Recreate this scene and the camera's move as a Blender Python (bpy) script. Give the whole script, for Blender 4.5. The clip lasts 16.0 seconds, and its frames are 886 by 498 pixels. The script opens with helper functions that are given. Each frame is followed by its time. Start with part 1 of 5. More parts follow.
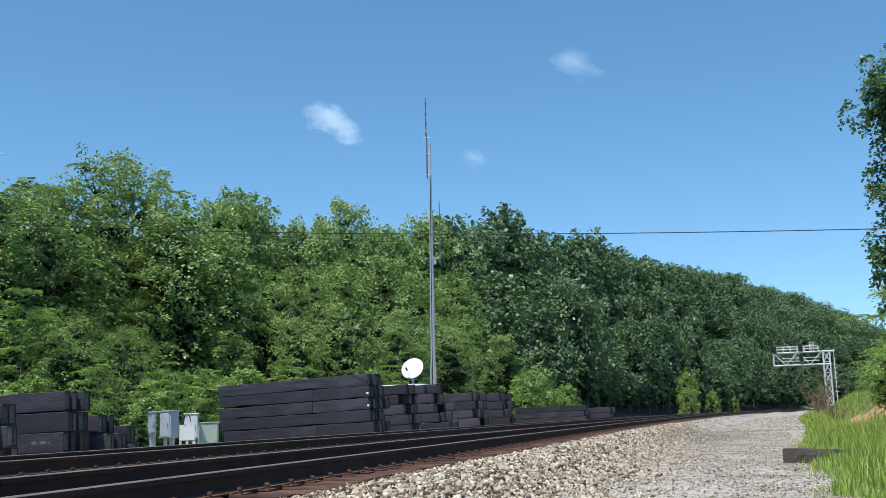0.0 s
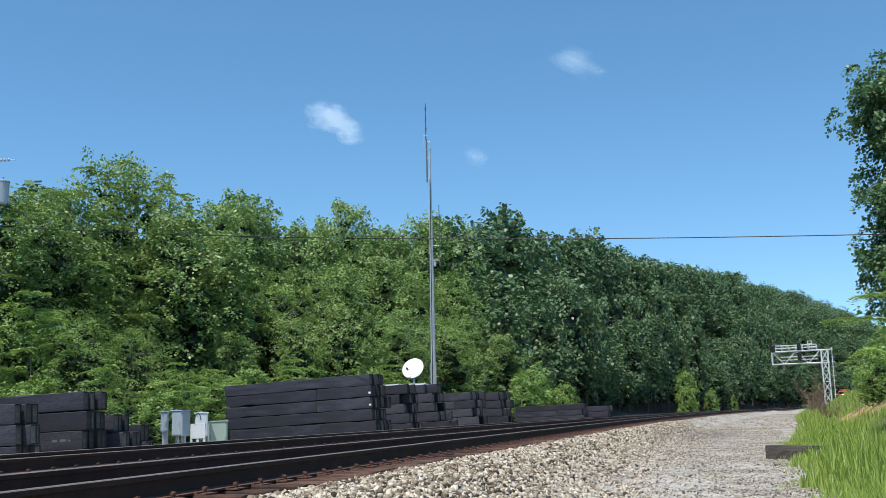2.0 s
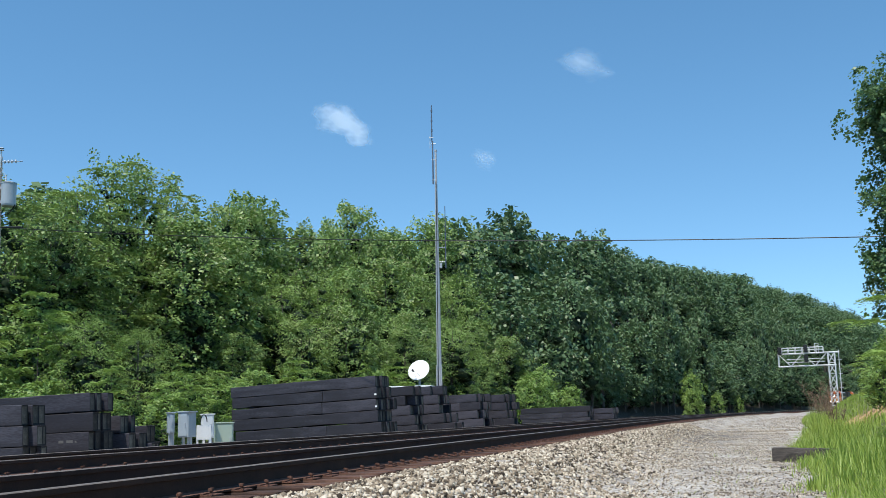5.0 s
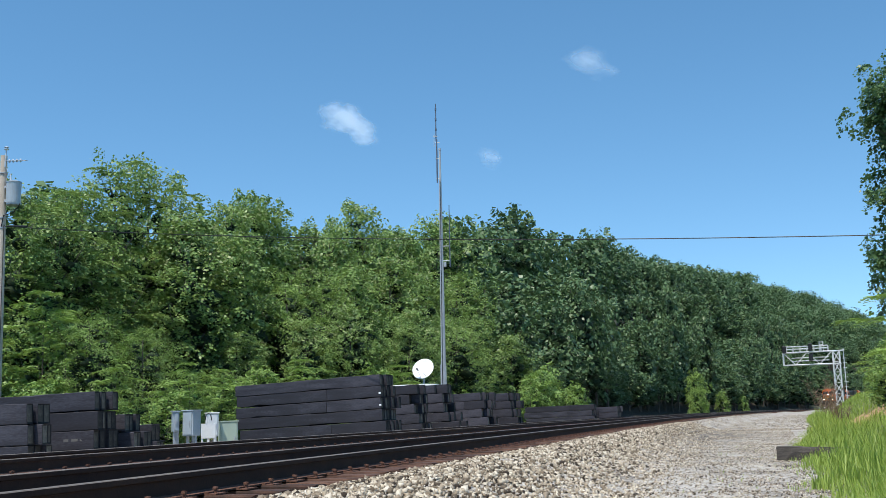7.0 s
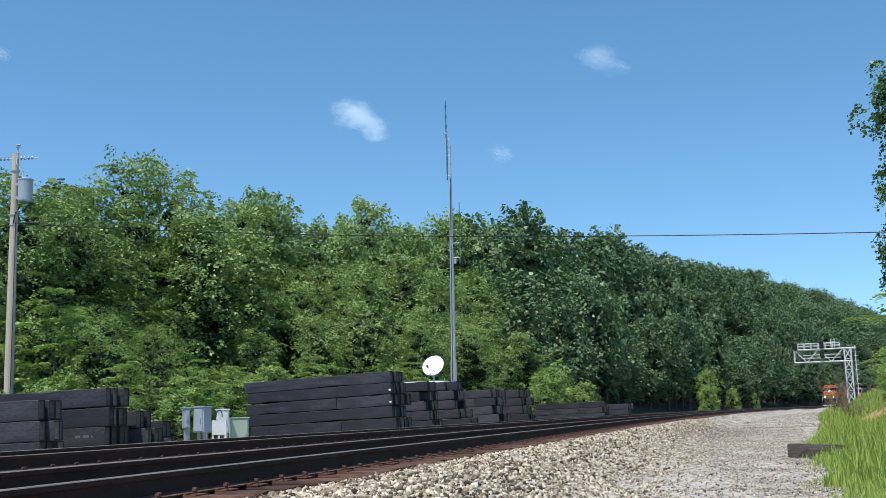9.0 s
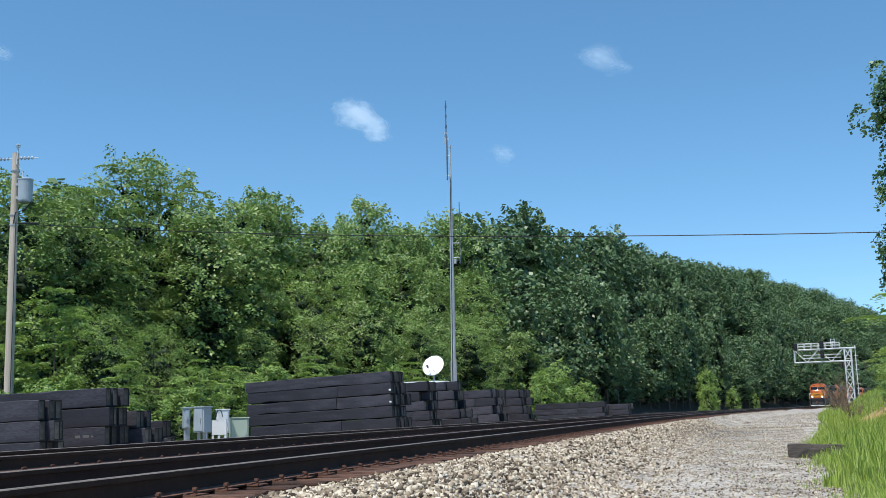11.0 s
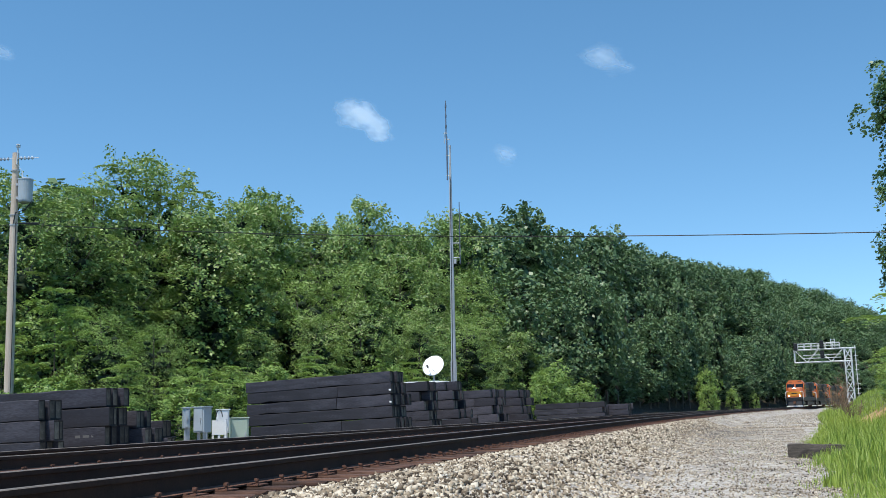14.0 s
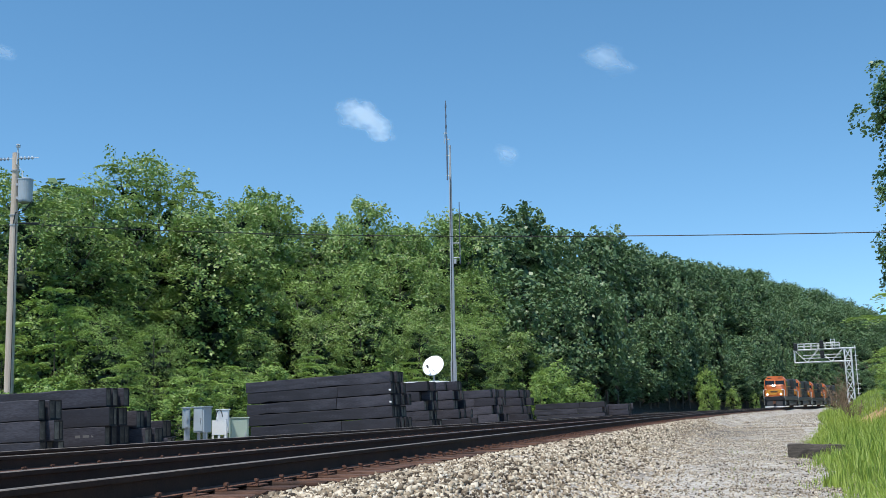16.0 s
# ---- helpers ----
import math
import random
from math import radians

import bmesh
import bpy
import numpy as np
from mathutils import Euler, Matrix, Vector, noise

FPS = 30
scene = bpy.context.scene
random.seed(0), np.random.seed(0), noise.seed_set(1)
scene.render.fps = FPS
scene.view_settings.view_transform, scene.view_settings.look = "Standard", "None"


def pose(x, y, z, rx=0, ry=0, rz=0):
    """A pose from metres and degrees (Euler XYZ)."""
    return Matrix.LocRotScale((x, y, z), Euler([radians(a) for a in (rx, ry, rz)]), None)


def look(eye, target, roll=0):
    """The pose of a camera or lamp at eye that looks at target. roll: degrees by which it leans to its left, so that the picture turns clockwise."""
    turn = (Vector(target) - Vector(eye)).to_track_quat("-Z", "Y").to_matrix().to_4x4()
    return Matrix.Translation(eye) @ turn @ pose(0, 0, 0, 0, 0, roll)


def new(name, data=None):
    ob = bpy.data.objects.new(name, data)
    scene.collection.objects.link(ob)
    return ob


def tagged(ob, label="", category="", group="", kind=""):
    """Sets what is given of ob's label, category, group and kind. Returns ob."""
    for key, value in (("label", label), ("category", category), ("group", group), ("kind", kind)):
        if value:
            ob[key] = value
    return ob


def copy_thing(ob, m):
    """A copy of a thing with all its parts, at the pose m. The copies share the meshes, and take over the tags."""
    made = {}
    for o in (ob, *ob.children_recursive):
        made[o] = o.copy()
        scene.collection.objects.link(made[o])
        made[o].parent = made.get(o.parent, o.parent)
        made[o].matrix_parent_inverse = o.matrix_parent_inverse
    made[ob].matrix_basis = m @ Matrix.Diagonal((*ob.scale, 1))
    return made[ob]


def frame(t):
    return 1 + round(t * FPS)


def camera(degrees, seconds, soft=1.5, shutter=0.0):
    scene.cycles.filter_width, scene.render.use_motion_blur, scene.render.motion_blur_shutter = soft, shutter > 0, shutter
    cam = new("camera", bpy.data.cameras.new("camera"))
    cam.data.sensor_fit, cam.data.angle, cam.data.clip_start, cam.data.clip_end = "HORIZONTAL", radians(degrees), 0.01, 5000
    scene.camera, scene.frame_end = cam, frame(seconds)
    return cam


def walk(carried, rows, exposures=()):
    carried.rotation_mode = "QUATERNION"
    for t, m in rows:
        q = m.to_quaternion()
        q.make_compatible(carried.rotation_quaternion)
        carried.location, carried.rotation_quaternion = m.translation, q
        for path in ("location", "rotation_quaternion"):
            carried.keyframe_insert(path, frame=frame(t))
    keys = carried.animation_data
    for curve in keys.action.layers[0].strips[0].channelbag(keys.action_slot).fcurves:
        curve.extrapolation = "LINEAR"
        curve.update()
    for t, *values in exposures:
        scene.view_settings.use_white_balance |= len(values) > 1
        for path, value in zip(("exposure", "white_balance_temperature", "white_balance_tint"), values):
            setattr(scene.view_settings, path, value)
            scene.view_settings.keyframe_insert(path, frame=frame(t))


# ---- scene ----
cam = camera(47.0, 16.0, soft=0.65)
EYE = (0.0, 0.0, 0.364)
TURNS = [
    (0.0, 1.00, 99.182, 1.564, -0.908),
    (0.5, 1.00, 99.269, 1.526, -0.851),
    (1.0, 1.00, 99.311, 1.627, -0.833),
    (1.5, 0.00, 99.063, 1.550, -0.997),
    (2.0, 0.00, 99.120, 1.640, -0.892),
    (2.5, 0.00, 99.099, 1.584, -0.738),
    (3.0, 0.00, 99.101, 1.572, -0.666),
    (3.5, 0.00, 99.101, 1.571, -0.665),
    (4.0, 0.00, 99.180, 1.519, -0.580),
    (6.5, 0.00, 99.241, 1.545, -0.566),
    (7.0, 0.00, 99.161, 1.532, -0.333),
    (7.5, 0.00, 99.099, 1.489, -0.099),
    (8.0, 0.00, 99.036, 1.452, 0.134),
    (8.5, 0.00, 99.005, 1.461, 0.236),
    (9.0, 0.00, 99.005, 1.451, 0.227),
    (11.5, 0.00, 99.004, 1.447, 0.230),
    (12.0, 0.00, 99.004, 1.447, 0.230),
    (12.5, 0.00, 99.004, 1.449, 0.230),
    (16.0, 0.00, 99.004, 1.449, 0.230),
]
walk(cam, [(t, pose(EYE[0], EYE[1] + ahead, EYE[2], rx, ry, rz)) for t, ahead, rx, ry, rz in TURNS], exposures=((0.0, 0.0), (16.0, 0.0)))

# ---- daylight ----
SUN_AZ, SUN_EL = -149.0, 66.0
sun_way = Vector((math.sin(radians(SUN_AZ)) * math.cos(radians(SUN_EL)),
                  math.cos(radians(SUN_AZ)) * math.cos(radians(SUN_EL)), math.sin(radians(SUN_EL))))
world = bpy.data.worlds.new("sky")
scene.world = world
world.use_nodes = True
wn = world.node_tree
sky = wn.nodes.new("ShaderNodeTexSky")
sky.sky_type = "NISHITA"
sky.sun_disc = False
sky.sun_elevation, sky.sun_rotation = radians(SUN_EL), radians(SUN_AZ)
sky.air_density, sky.dust_density, sky.ozone_density = 0.86, 0.0, 1.7
wn.nodes["Background"].inputs["Strength"].default_value = 0.194
hs = wn.nodes.new("ShaderNodeHueSaturation")
hs.inputs["Saturation"].default_value = 1.18
hs.inputs["Hue"].default_value = 0.489
way_in, lift = wn.nodes.new("ShaderNodeTexCoord"), wn.nodes.new("ShaderNodeMapping")
lift.inputs["Location"].default_value = (0, 0, 0.075)
wn.links.new(way_in.outputs["Generated"], lift.inputs["Vector"])
wn.links.new(lift.outputs[0], sky.inputs["Vector"])
wn.links.new(sky.outputs[0], hs.inputs["Color"])
wn.links.new(hs.outputs[0], wn.nodes["Background"].inputs["Color"])
sun = new("sun", bpy.data.lights.new("sun", "SUN"))
sun.data.energy, sun.data.angle, sun.data.color = 4.8, radians(0.53), (1.0, 0.95, 0.87)
sun.matrix_basis = look(sun_way * 100, (0, 0, 0))

# ---- the line of the railway: s metres along it, d metres to the left of the near rail ----
RADIUS, OFFSET, GRADE = 1219.0, 4.065, 0.0035
HEAD = 0.2736
AL = Vector((math.sin(HEAD), math.cos(HEAD)))
NR = Vector((math.cos(HEAD), -math.sin(HEAD)))
CEN = NR * (RADIUS - OFFSET)


def on_line(s, d, z=0.0):
    th = s / RADIUS
    p = CEN - NR * ((RADIUS + d) * math.cos(th)) + AL * ((RADIUS + d) * math.sin(th))
    return Vector((p.x, p.y, z - GRADE * max(s, 0.0)))


def heading(s):
    """Degrees about z that turn +y onto the line's direction at s."""
    return -math.degrees(HEAD + s / RADIUS)


def line_coords(x, y):
    v = Vector((x, y)) - CEN
    return math.atan2(v.dot(AL), -v.dot(NR)) * RADIUS, v.length - RADIUS


def smooth(a, b, x):
    t = min(1.0, max(0.0, (x - a) / (b - a)))
    return t * t * (3 - 2 * t)


def lerp_table(table, x):
    return float(np.interp(x, [p[0] for p in table], [p[1] for p in table]))


def hill_base(s):
    return 17.0 * smooth(80, 215, s)


def terrain(x, y):
    """Height of the ground."""
    s, d = line_coords(x, y)
    down = -GRADE * min(max(s, 0.0), 600.0)
    z = -0.28 if d > -0.4 else -0.28 + 0.06 * smooth(0.4, 0.8, -d)
    if d < -1.2:
        z = -0.22 - 0.42 * smooth(1.2, 2.7, -d)
        edge = 5.6 + 2.2 * smooth(18, 60, s)
        z += (0.9 + 1.0 * smooth(14, 30, s)) * smooth(edge + 0.3, edge + 4.2, -d) + 5.0 * smooth(edge + 3, edge + 28, -d)
    elif d > 6.6:
        z = -0.28 - 0.32 * smooth(6.6, 8.0, d)
        z += hill_base(s) * smooth(14, 31, d) + 1.7 * hill_base(s) * smooth(150, 260, s) * smooth(34, 90, d) + 0.6 * smooth(9, 22, d)
    return z + down


def ground_z(x, y):
    """The terrain with its small unevenness."""
    z = terrain(x, y)
    if abs(x) < 60 and -20 < y < 140:
        d = line_coords(x, y)[1]
        if not -1.0 < d < 6.6:
            z += 0.035 * noise.noise((x * 0.9, y * 0.9, 0)) + 0.06 * noise.noise((x * 0.25, y * 0.25, 3))
    return z


# ---- materials ----
def mat(name, rough=0.8, metal=0.0):
    m = bpy.data.materials.new(name)
    m.use_nodes = True
    b = m.node_tree.nodes["Principled BSDF"]
    b.inputs["Roughness"].default_value, b.inputs["Metallic"].default_value = rough, metal
    return m, m.node_tree.nodes, m.node_tree.links, b


def ramp(nodes, stops):
    r = nodes.new("ShaderNodeValToRGB")
    e = r.color_ramp.elements
    while len(e) < len(stops):
        e.new(0.5)
    for el, (p, c) in zip(e, stops):
        el.position, el.color = p, (*c, 1)
    return r


def grained(name, stops, scale=6.0, fine=60.0, rough=0.8, metal=0.0, bump=0.2, dist=0.01, per_object=0.0, stretch=(1, 1, 1)):
    """A surface with colour and relief at two scales."""
    m, n, l, b = mat(name, rough, metal)
    tc = n.new("ShaderNodeTexCoord")
    mp = n.new("ShaderNodeMapping")
    mp.inputs["Scale"].default_value = stretch
    l.new(tc.outputs["Object"], mp.inputs["Vector"])
    big, small = n.new("ShaderNodeTexNoise"), n.new("ShaderNodeTexNoise")
    big.inputs["Scale"].default_value, small.inputs["Scale"].default_value = scale, fine
    big.inputs["Detail"].default_value = small.inputs["Detail"].default_value = 6
    for t in (big, small):
        l.new(mp.outputs[0], t.inputs["Vector"])
    mix = n.new("ShaderNodeMath")
    mix.operation = "MULTIPLY_ADD"
    mix.inputs[1].default_value = 0.45
    l.new(small.outputs[0], mix.inputs[0])
    half = n.new("ShaderNodeMath")
    half.operation = "MULTIPLY"
    half.inputs[1].default_value = 0.55
    l.new(big.outputs[0], half.inputs[0])
    l.new(half.outputs[0], mix.inputs[2])
    src = mix.outputs[0]
    if per_object:
        oi = n.new("ShaderNodeObjectInfo")
        ad = n.new("ShaderNodeMath")
        ad.operation = "MULTIPLY_ADD"
        ad.inputs[1].default_value = per_object
        l.new(oi.outputs["Random"], ad.inputs[0])
        l.new(src, ad.inputs[2])
        sb = n.new("ShaderNodeMath")
        sb.operation = "SUBTRACT"
        sb.inputs[1].default_value = per_object / 2
        l.new(ad.outputs[0], sb.inputs[0])
        src = sb.outputs[0]
    r = ramp(n, stops)
    l.new(src, r.inputs[0])
    l.new(r.outputs[0], b.inputs["Base Color"])
    if bump:
        bp = n.new("ShaderNodeBump")
        bp.inputs["Strength"].default_value, bp.inputs["Distance"].default_value = bump, dist
        l.new(mix.outputs[0], bp.inputs["Height"])
        l.new(bp.outputs[0], b.inputs["Normal"])
    return m


def plain(name, colour, rough=0.5, metal=0.0, vary=0.12):
    lo = tuple(c * (1 - vary) for c in colour)
    hi = tuple(min(1, c * (1 + vary)) for c in colour)
    return grained(name, [(0.3, lo), (0.7, hi)], 3.0, 40.0, rough, metal, 0.08, 0.003)


def glowing(name, colour, strength):
    m, n, l, b = mat(name)
    b.inputs["Base Color"].default_value = (*colour, 1)
    b.inputs["Emission Color"].default_value = (*colour, 1)
    b.inputs["Emission Strength"].default_value = strength
    return m


def leaf_material(name, dark, mid, light, through_light=0.35, spread=0.5):
    m, n, l, b = mat(name, 0.46)
    geo, oi = n.new("ShaderNodeNewGeometry"), n.new("ShaderNodeObjectInfo")
    tc, nz = n.new("ShaderNodeTexCoord"), n.new("ShaderNodeTexNoise")
    nz.inputs["Scale"].default_value, nz.inputs["Detail"].default_value = 0.45, 3
    l.new(tc.outputs["Object"], nz.inputs["Vector"])
    a = n.new("ShaderNodeMath")
    a.operation = "MULTIPLY_ADD"
    a.inputs[1].default_value = 0.62 * spread
    l.new(geo.outputs["Random Per Island"], a.inputs[0])
    c = n.new("ShaderNodeMath")
    c.operation = "MULTIPLY_ADD"
    c.inputs[1].default_value = 0.24
    l.new(oi.outputs["Random"], c.inputs[0])
    l.new(a.outputs[0], c.inputs[2])
    e = n.new("ShaderNodeMath")
    e.operation = "MULTIPLY_ADD"
    e.inputs[1].default_value = 0.34
    l.new(nz.outputs[0], e.inputs[0])
    l.new(c.outputs[0], e.inputs[2])
    r = ramp(n, [(0.25, dark), (0.65, mid), (1.0, light)])
    l.new(e.outputs[0], r.inputs[0])
    l.new(r.outputs[0], b.inputs["Base Color"])
    tr = n.new("ShaderNodeBsdfTranslucent")
    l.new(r.outputs[0], tr.inputs["Color"])
    mx = n.new("ShaderNodeMixShader")
    mx.inputs[0].default_value = through_light
    l.new(b.outputs[0], mx.inputs[1])
    l.new(tr.outputs[0], mx.inputs[2])
    l.new(mx.outputs[0], n["Material Output"].inputs["Surface"])
    return m


LEAF = leaf_material("broad_leaf", (0.012, 0.038, 0.012), (0.073, 0.157, 0.034), (0.25, 0.36, 0.10), 0.24, 1.0)
LEAF_PALE = leaf_material("pale_leaf", (0.019, 0.058, 0.015), (0.092, 0.192, 0.036), (0.25, 0.37, 0.085), 0.28, 0.9)
# Far trees' leaf, with the haze of distance put into its bluer colour.
LEAF_HAZE = leaf_material("far_leaf_haze", (0.008, 0.027, 0.012), (0.036, 0.081, 0.030), (0.125, 0.205, 0.082), 0.20, 0.9)
LEAF_DEEP = leaf_material("deep_leaf", (0.014, 0.044, 0.018), (0.055, 0.120, 0.042), (0.14, 0.24, 0.09), 0.26, 0.7)
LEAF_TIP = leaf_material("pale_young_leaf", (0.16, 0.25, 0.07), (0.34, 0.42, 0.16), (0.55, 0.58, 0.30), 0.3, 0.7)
GRASS = leaf_material("grass_blade", (0.040, 0.125, 0.008), (0.16, 0.31, 0.022), (0.36, 0.46, 0.085), 0.4, 0.9)
# Filler inside the crowns, with the shade in there put into its colour.
CROWN_SHADE = grained("inner_crown_shade", [(0.3, (0.008, 0.020, 0.007)), (0.7, (0.030, 0.055, 0.018))], 2, 9, 0.9, 0, 0.6, 0.1)
BARK = grained("bark", [(0.3, (0.06, 0.05, 0.04)), (0.7, (0.20, 0.17, 0.14))], 5, 40, 0.9, 0, 0.5, 0.02, 0, (1, 1, 0.2))
RUST = grained("rusty_steel", [(0.25, (0.045, 0.022, 0.014)), (0.5, (0.13, 0.058, 0.036)), (0.75, (0.25, 0.135, 0.09))], 9, 90, 0.85, 0.0, 0.3, 0.004)
RAILSIDE = grained("dark_rail_steel", [(0.3, (0.018, 0.010, 0.008)), (0.7, (0.052, 0.028, 0.019))], 4, 60, 0.95, 0.0, 0.2, 0.004)
RAILTOP = grained("worn_rail_head", [(0.3, (0.13, 0.105, 0.085)), (0.7, (0.25, 0.21, 0.175))], 2, 30, 0.6, 0.15, 0.05, 0.002)
TIEWOOD = grained("weathered_tie_wood", [(0.25, (0.020, 0.012, 0.009)), (0.5, (0.080, 0.038, 0.024)), (0.85, (0.24, 0.130, 0.085))], 5, 45, 0.9, 0, 0.5, 0.01, 0.25, (1, 6, 6))
OLDWOOD = grained("grey_old_wood", [(0.25, (0.030, 0.024, 0.020)), (0.55, (0.085, 0.070, 0.058)), (0.85, (0.20, 0.17, 0.145))], 5, 45, 0.9, 0, 0.6, 0.012, 0, (1, 6, 6))
CREOSOTE = grained("creosoted_timber", [(0.25, (0.008, 0.0078, 0.011)), (0.5, (0.022, 0.0212, 0.030)), (0.74, (0.074, 0.071, 0.090))], 2.5, 30, 0.75, 0, 0.35, 0.008, 0.22, (0.35, 3, 3))
# End grain darkened to stand for shade and gaps at the stack ends.
SHADEGRAIN = grained("shaded_end_grain", [(0.3, (0.008, 0.008, 0.009)), (0.6, (0.018, 0.016, 0.015)), (0.85, (0.05, 0.043, 0.036))], 9, 60, 0.85, 0, 0.4, 0.01, 0.3)
PALEGRAIN = grained("pale_end_grain", [(0.3, (0.030, 0.026, 0.022)), (0.6, (0.11, 0.10, 0.08)), (0.85, (0.22, 0.20, 0.16))], 7, 60, 0.9, 0, 0.4, 0.01, 0.5)
GALV = grained("galvanised_steel", [(0.3, (0.36, 0.38, 0.40)), (0.7, (0.50, 0.52, 0.54))], 2, 25, 0.6, 0.1, 0.06, 0.003)
WHITE = plain("white_paint", (0.80, 0.80, 0.78), 0.45)
DISHWHITE = plain("dish_white", (0.88, 0.88, 0.86), 0.4, 0, 0.03)
GREYBOX = plain("pale_grey_enamel", (0.38, 0.43, 0.46), 0.4)
GREENBOX = plain("pale_green_enamel", (0.42, 0.50, 0.40), 0.45)
POLEWOOD = grained("pole_wood", [(0.3, (0.44, 0.35, 0.27)), (0.7, (0.68, 0.57, 0.46))], 3, 40, 0.9, 0, 0.4, 0.01, 0, (4, 4, 0.3))
DARK = plain("dark_rubber", (0.015, 0.015, 0.017), 0.6)
BLACK = plain("black_paint_and_shade", (0.02, 0.02, 0.022), 0.5)
ORANGE = grained("orange_enamel", [(0.3, (0.40, 0.090, 0.016)), (0.7, (0.55, 0.135, 0.022))], 1.5, 20, 0.35, 0, 0.05, 0.003)
YELLOW = plain("yellow_enamel", (0.58, 0.25, 0.03), 0.35)
GLASS = mat("dark_window_glass", 0.08)[0]
GLASS.node_tree.nodes["Principled BSDF"].inputs["Base Color"].default_value = (0.012, 0.014, 0.016, 1)
LAMP = glowing("headlamp_glow", (1.0, 0.93, 0.78), 14.0)
REDLAMP = plain("signal_red_lens", (0.35, 0.02, 0.02), 0.3)
STEELGREY = plain("painted_steel", (0.66, 0.67, 0.67), 0.5)
AERIAL = plain("weathered_aerial", (0.10, 0.12, 0.16), 0.5)
CERAMIC = plain("glazed_porcelain", (0.55, 0.60, 0.65), 0.2)


def ground_material():
    """Crushed stone along the line, fouled dark in one stretch, worn dirt and turf beyond."""
    m, n, l, b = mat("stony_ground", 0.95)
    tc = n.new("ShaderNodeTexCoord")
    vo = n.new("ShaderNodeTexVoronoi")
    vo.inputs["Scale"].default_value = 18.0
    l.new(tc.outputs["Object"], vo.inputs["Vector"])
    big = n.new("ShaderNodeTexNoise")
    big.inputs["Scale"].default_value, big.inputs["Detail"].default_value = 0.8, 12
    big.inputs["Roughness"].default_value = 0.72
    l.new(tc.outputs["Object"], big.inputs["Vector"])
    bw = n.new("ShaderNodeRGBToBW")
    l.new(vo.outputs["Color"], bw.inputs[0])
    stones = ramp(n, [(0.15, (0.05, 0.043, 0.036)), (0.45, (0.31, 0.28, 0.24)), (0.85, (0.66, 0.62, 0.55))])
    l.new(bw.outputs[0], stones.inputs[0])
    dirt = ramp(n, [(0.38, (0.12, 0.10, 0.08)), (0.48, (0.37, 0.33, 0.285)), (0.60, (0.56, 0.52, 0.46))])
    l.new(big.outputs[0], dirt.inputs[0])
    mixc = n.new("ShaderNodeMixRGB")
    mixc.inputs[0].default_value = 0.5
    l.new(stones.outputs[0], mixc.inputs[1])
    l.new(dirt.outputs[0], mixc.inputs[2])
    at = n.new("ShaderNodeAttribute")
    at.attribute_name = "turf"
    turf = ramp(n, [(0.3, (0.05, 0.075, 0.02)), (0.55, (0.13, 0.15, 0.05)), (0.75, (0.24, 0.19, 0.10))])
    mid = n.new("ShaderNodeTexNoise")
    mid.inputs["Scale"].default_value, mid.inputs["Detail"].default_value = 2.2, 6
    l.new(tc.outputs["Object"], mid.inputs["Vector"])
    l.new(mid.outputs[0], turf.inputs[0])
    mixt = n.new("ShaderNodeMixRGB")
    l.new(at.outputs["Fac"], mixt.inputs[0])
    l.new(mixc.outputs[0], mixt.inputs[1])
    l.new(turf.outputs[0], mixt.inputs[2])
    cl = n.new("ShaderNodeAttribute")
    cl.attribute_name = "clay"
    mixd = n.new("ShaderNodeMixRGB")
    clay = ramp(n, [(0.3, (0.40, 0.22, 0.10)), (0.7, (0.60, 0.38, 0.20))])
    l.new(mid.outputs[0], clay.inputs[0])
    l.new(cl.outputs["Fac"], mixd.inputs[0])
    l.new(mixt.outputs[0], mixd.inputs[1])
    l.new(clay.outputs[0], mixd.inputs[2])
    fo = n.new("ShaderNodeAttribute")
    fo.attribute_name = "fouled"
    mixf = n.new("ShaderNodeMixRGB")
    l.new(fo.outputs["Fac"], mixf.inputs[0])
    l.new(mixd.outputs[0], mixf.inputs[1])
    mixf.inputs[2].default_value = (0.075, 0.068, 0.062, 1)
    li, mixl = n.new("ShaderNodeAttribute"), n.new("ShaderNodeMixRGB")
    li.attribute_name = "litter"
    litter = ramp(n, [(0.3, (0.022, 0.017, 0.010)), (0.7, (0.060, 0.048, 0.028))])
    l.new(mid.outputs[0], litter.inputs[0])
    l.new(li.outputs["Fac"], mixl.inputs[0])
    l.new(mixf.outputs[0], mixl.inputs[1])
    l.new(litter.outputs[0], mixl.inputs[2])
    l.new(mixl.outputs[0], b.inputs["Base Color"])
    bp = n.new("ShaderNodeBump")
    bp.inputs["Strength"].default_value, bp.inputs["Distance"].default_value = 0.6, 0.03
    l.new(vo.outputs["Distance"], bp.inputs["Height"])
    l.new(bp.outputs[0], b.inputs["Normal"])
    return m


GROUND = ground_material()


# ---- building helpers ----
def link_mesh(name, bm, material, parent=None, label="", flat=True):
    me = bpy.data.meshes.new(name)
    bm.to_mesh(me)
    bm.free()
    for m in (material if isinstance(material, (list, tuple)) else [material]):
        me.materials.append(m)
    if not flat:
        for p in me.polygons:
            p.use_smooth = True
    ob = new(name, me)
    if parent:
        ob.parent = parent
    if label:
        tagged(ob, label)
    return ob


def part(name, bm, material, parent, label="", flat=True):
    return link_mesh(name, bm, material, parent, label, flat)


def shared(name, mesh, parent, m):
    """One more piece on a mesh that exists."""
    ob = new(name, mesh)
    ob.parent = parent
    ob.matrix_basis = m
    return ob


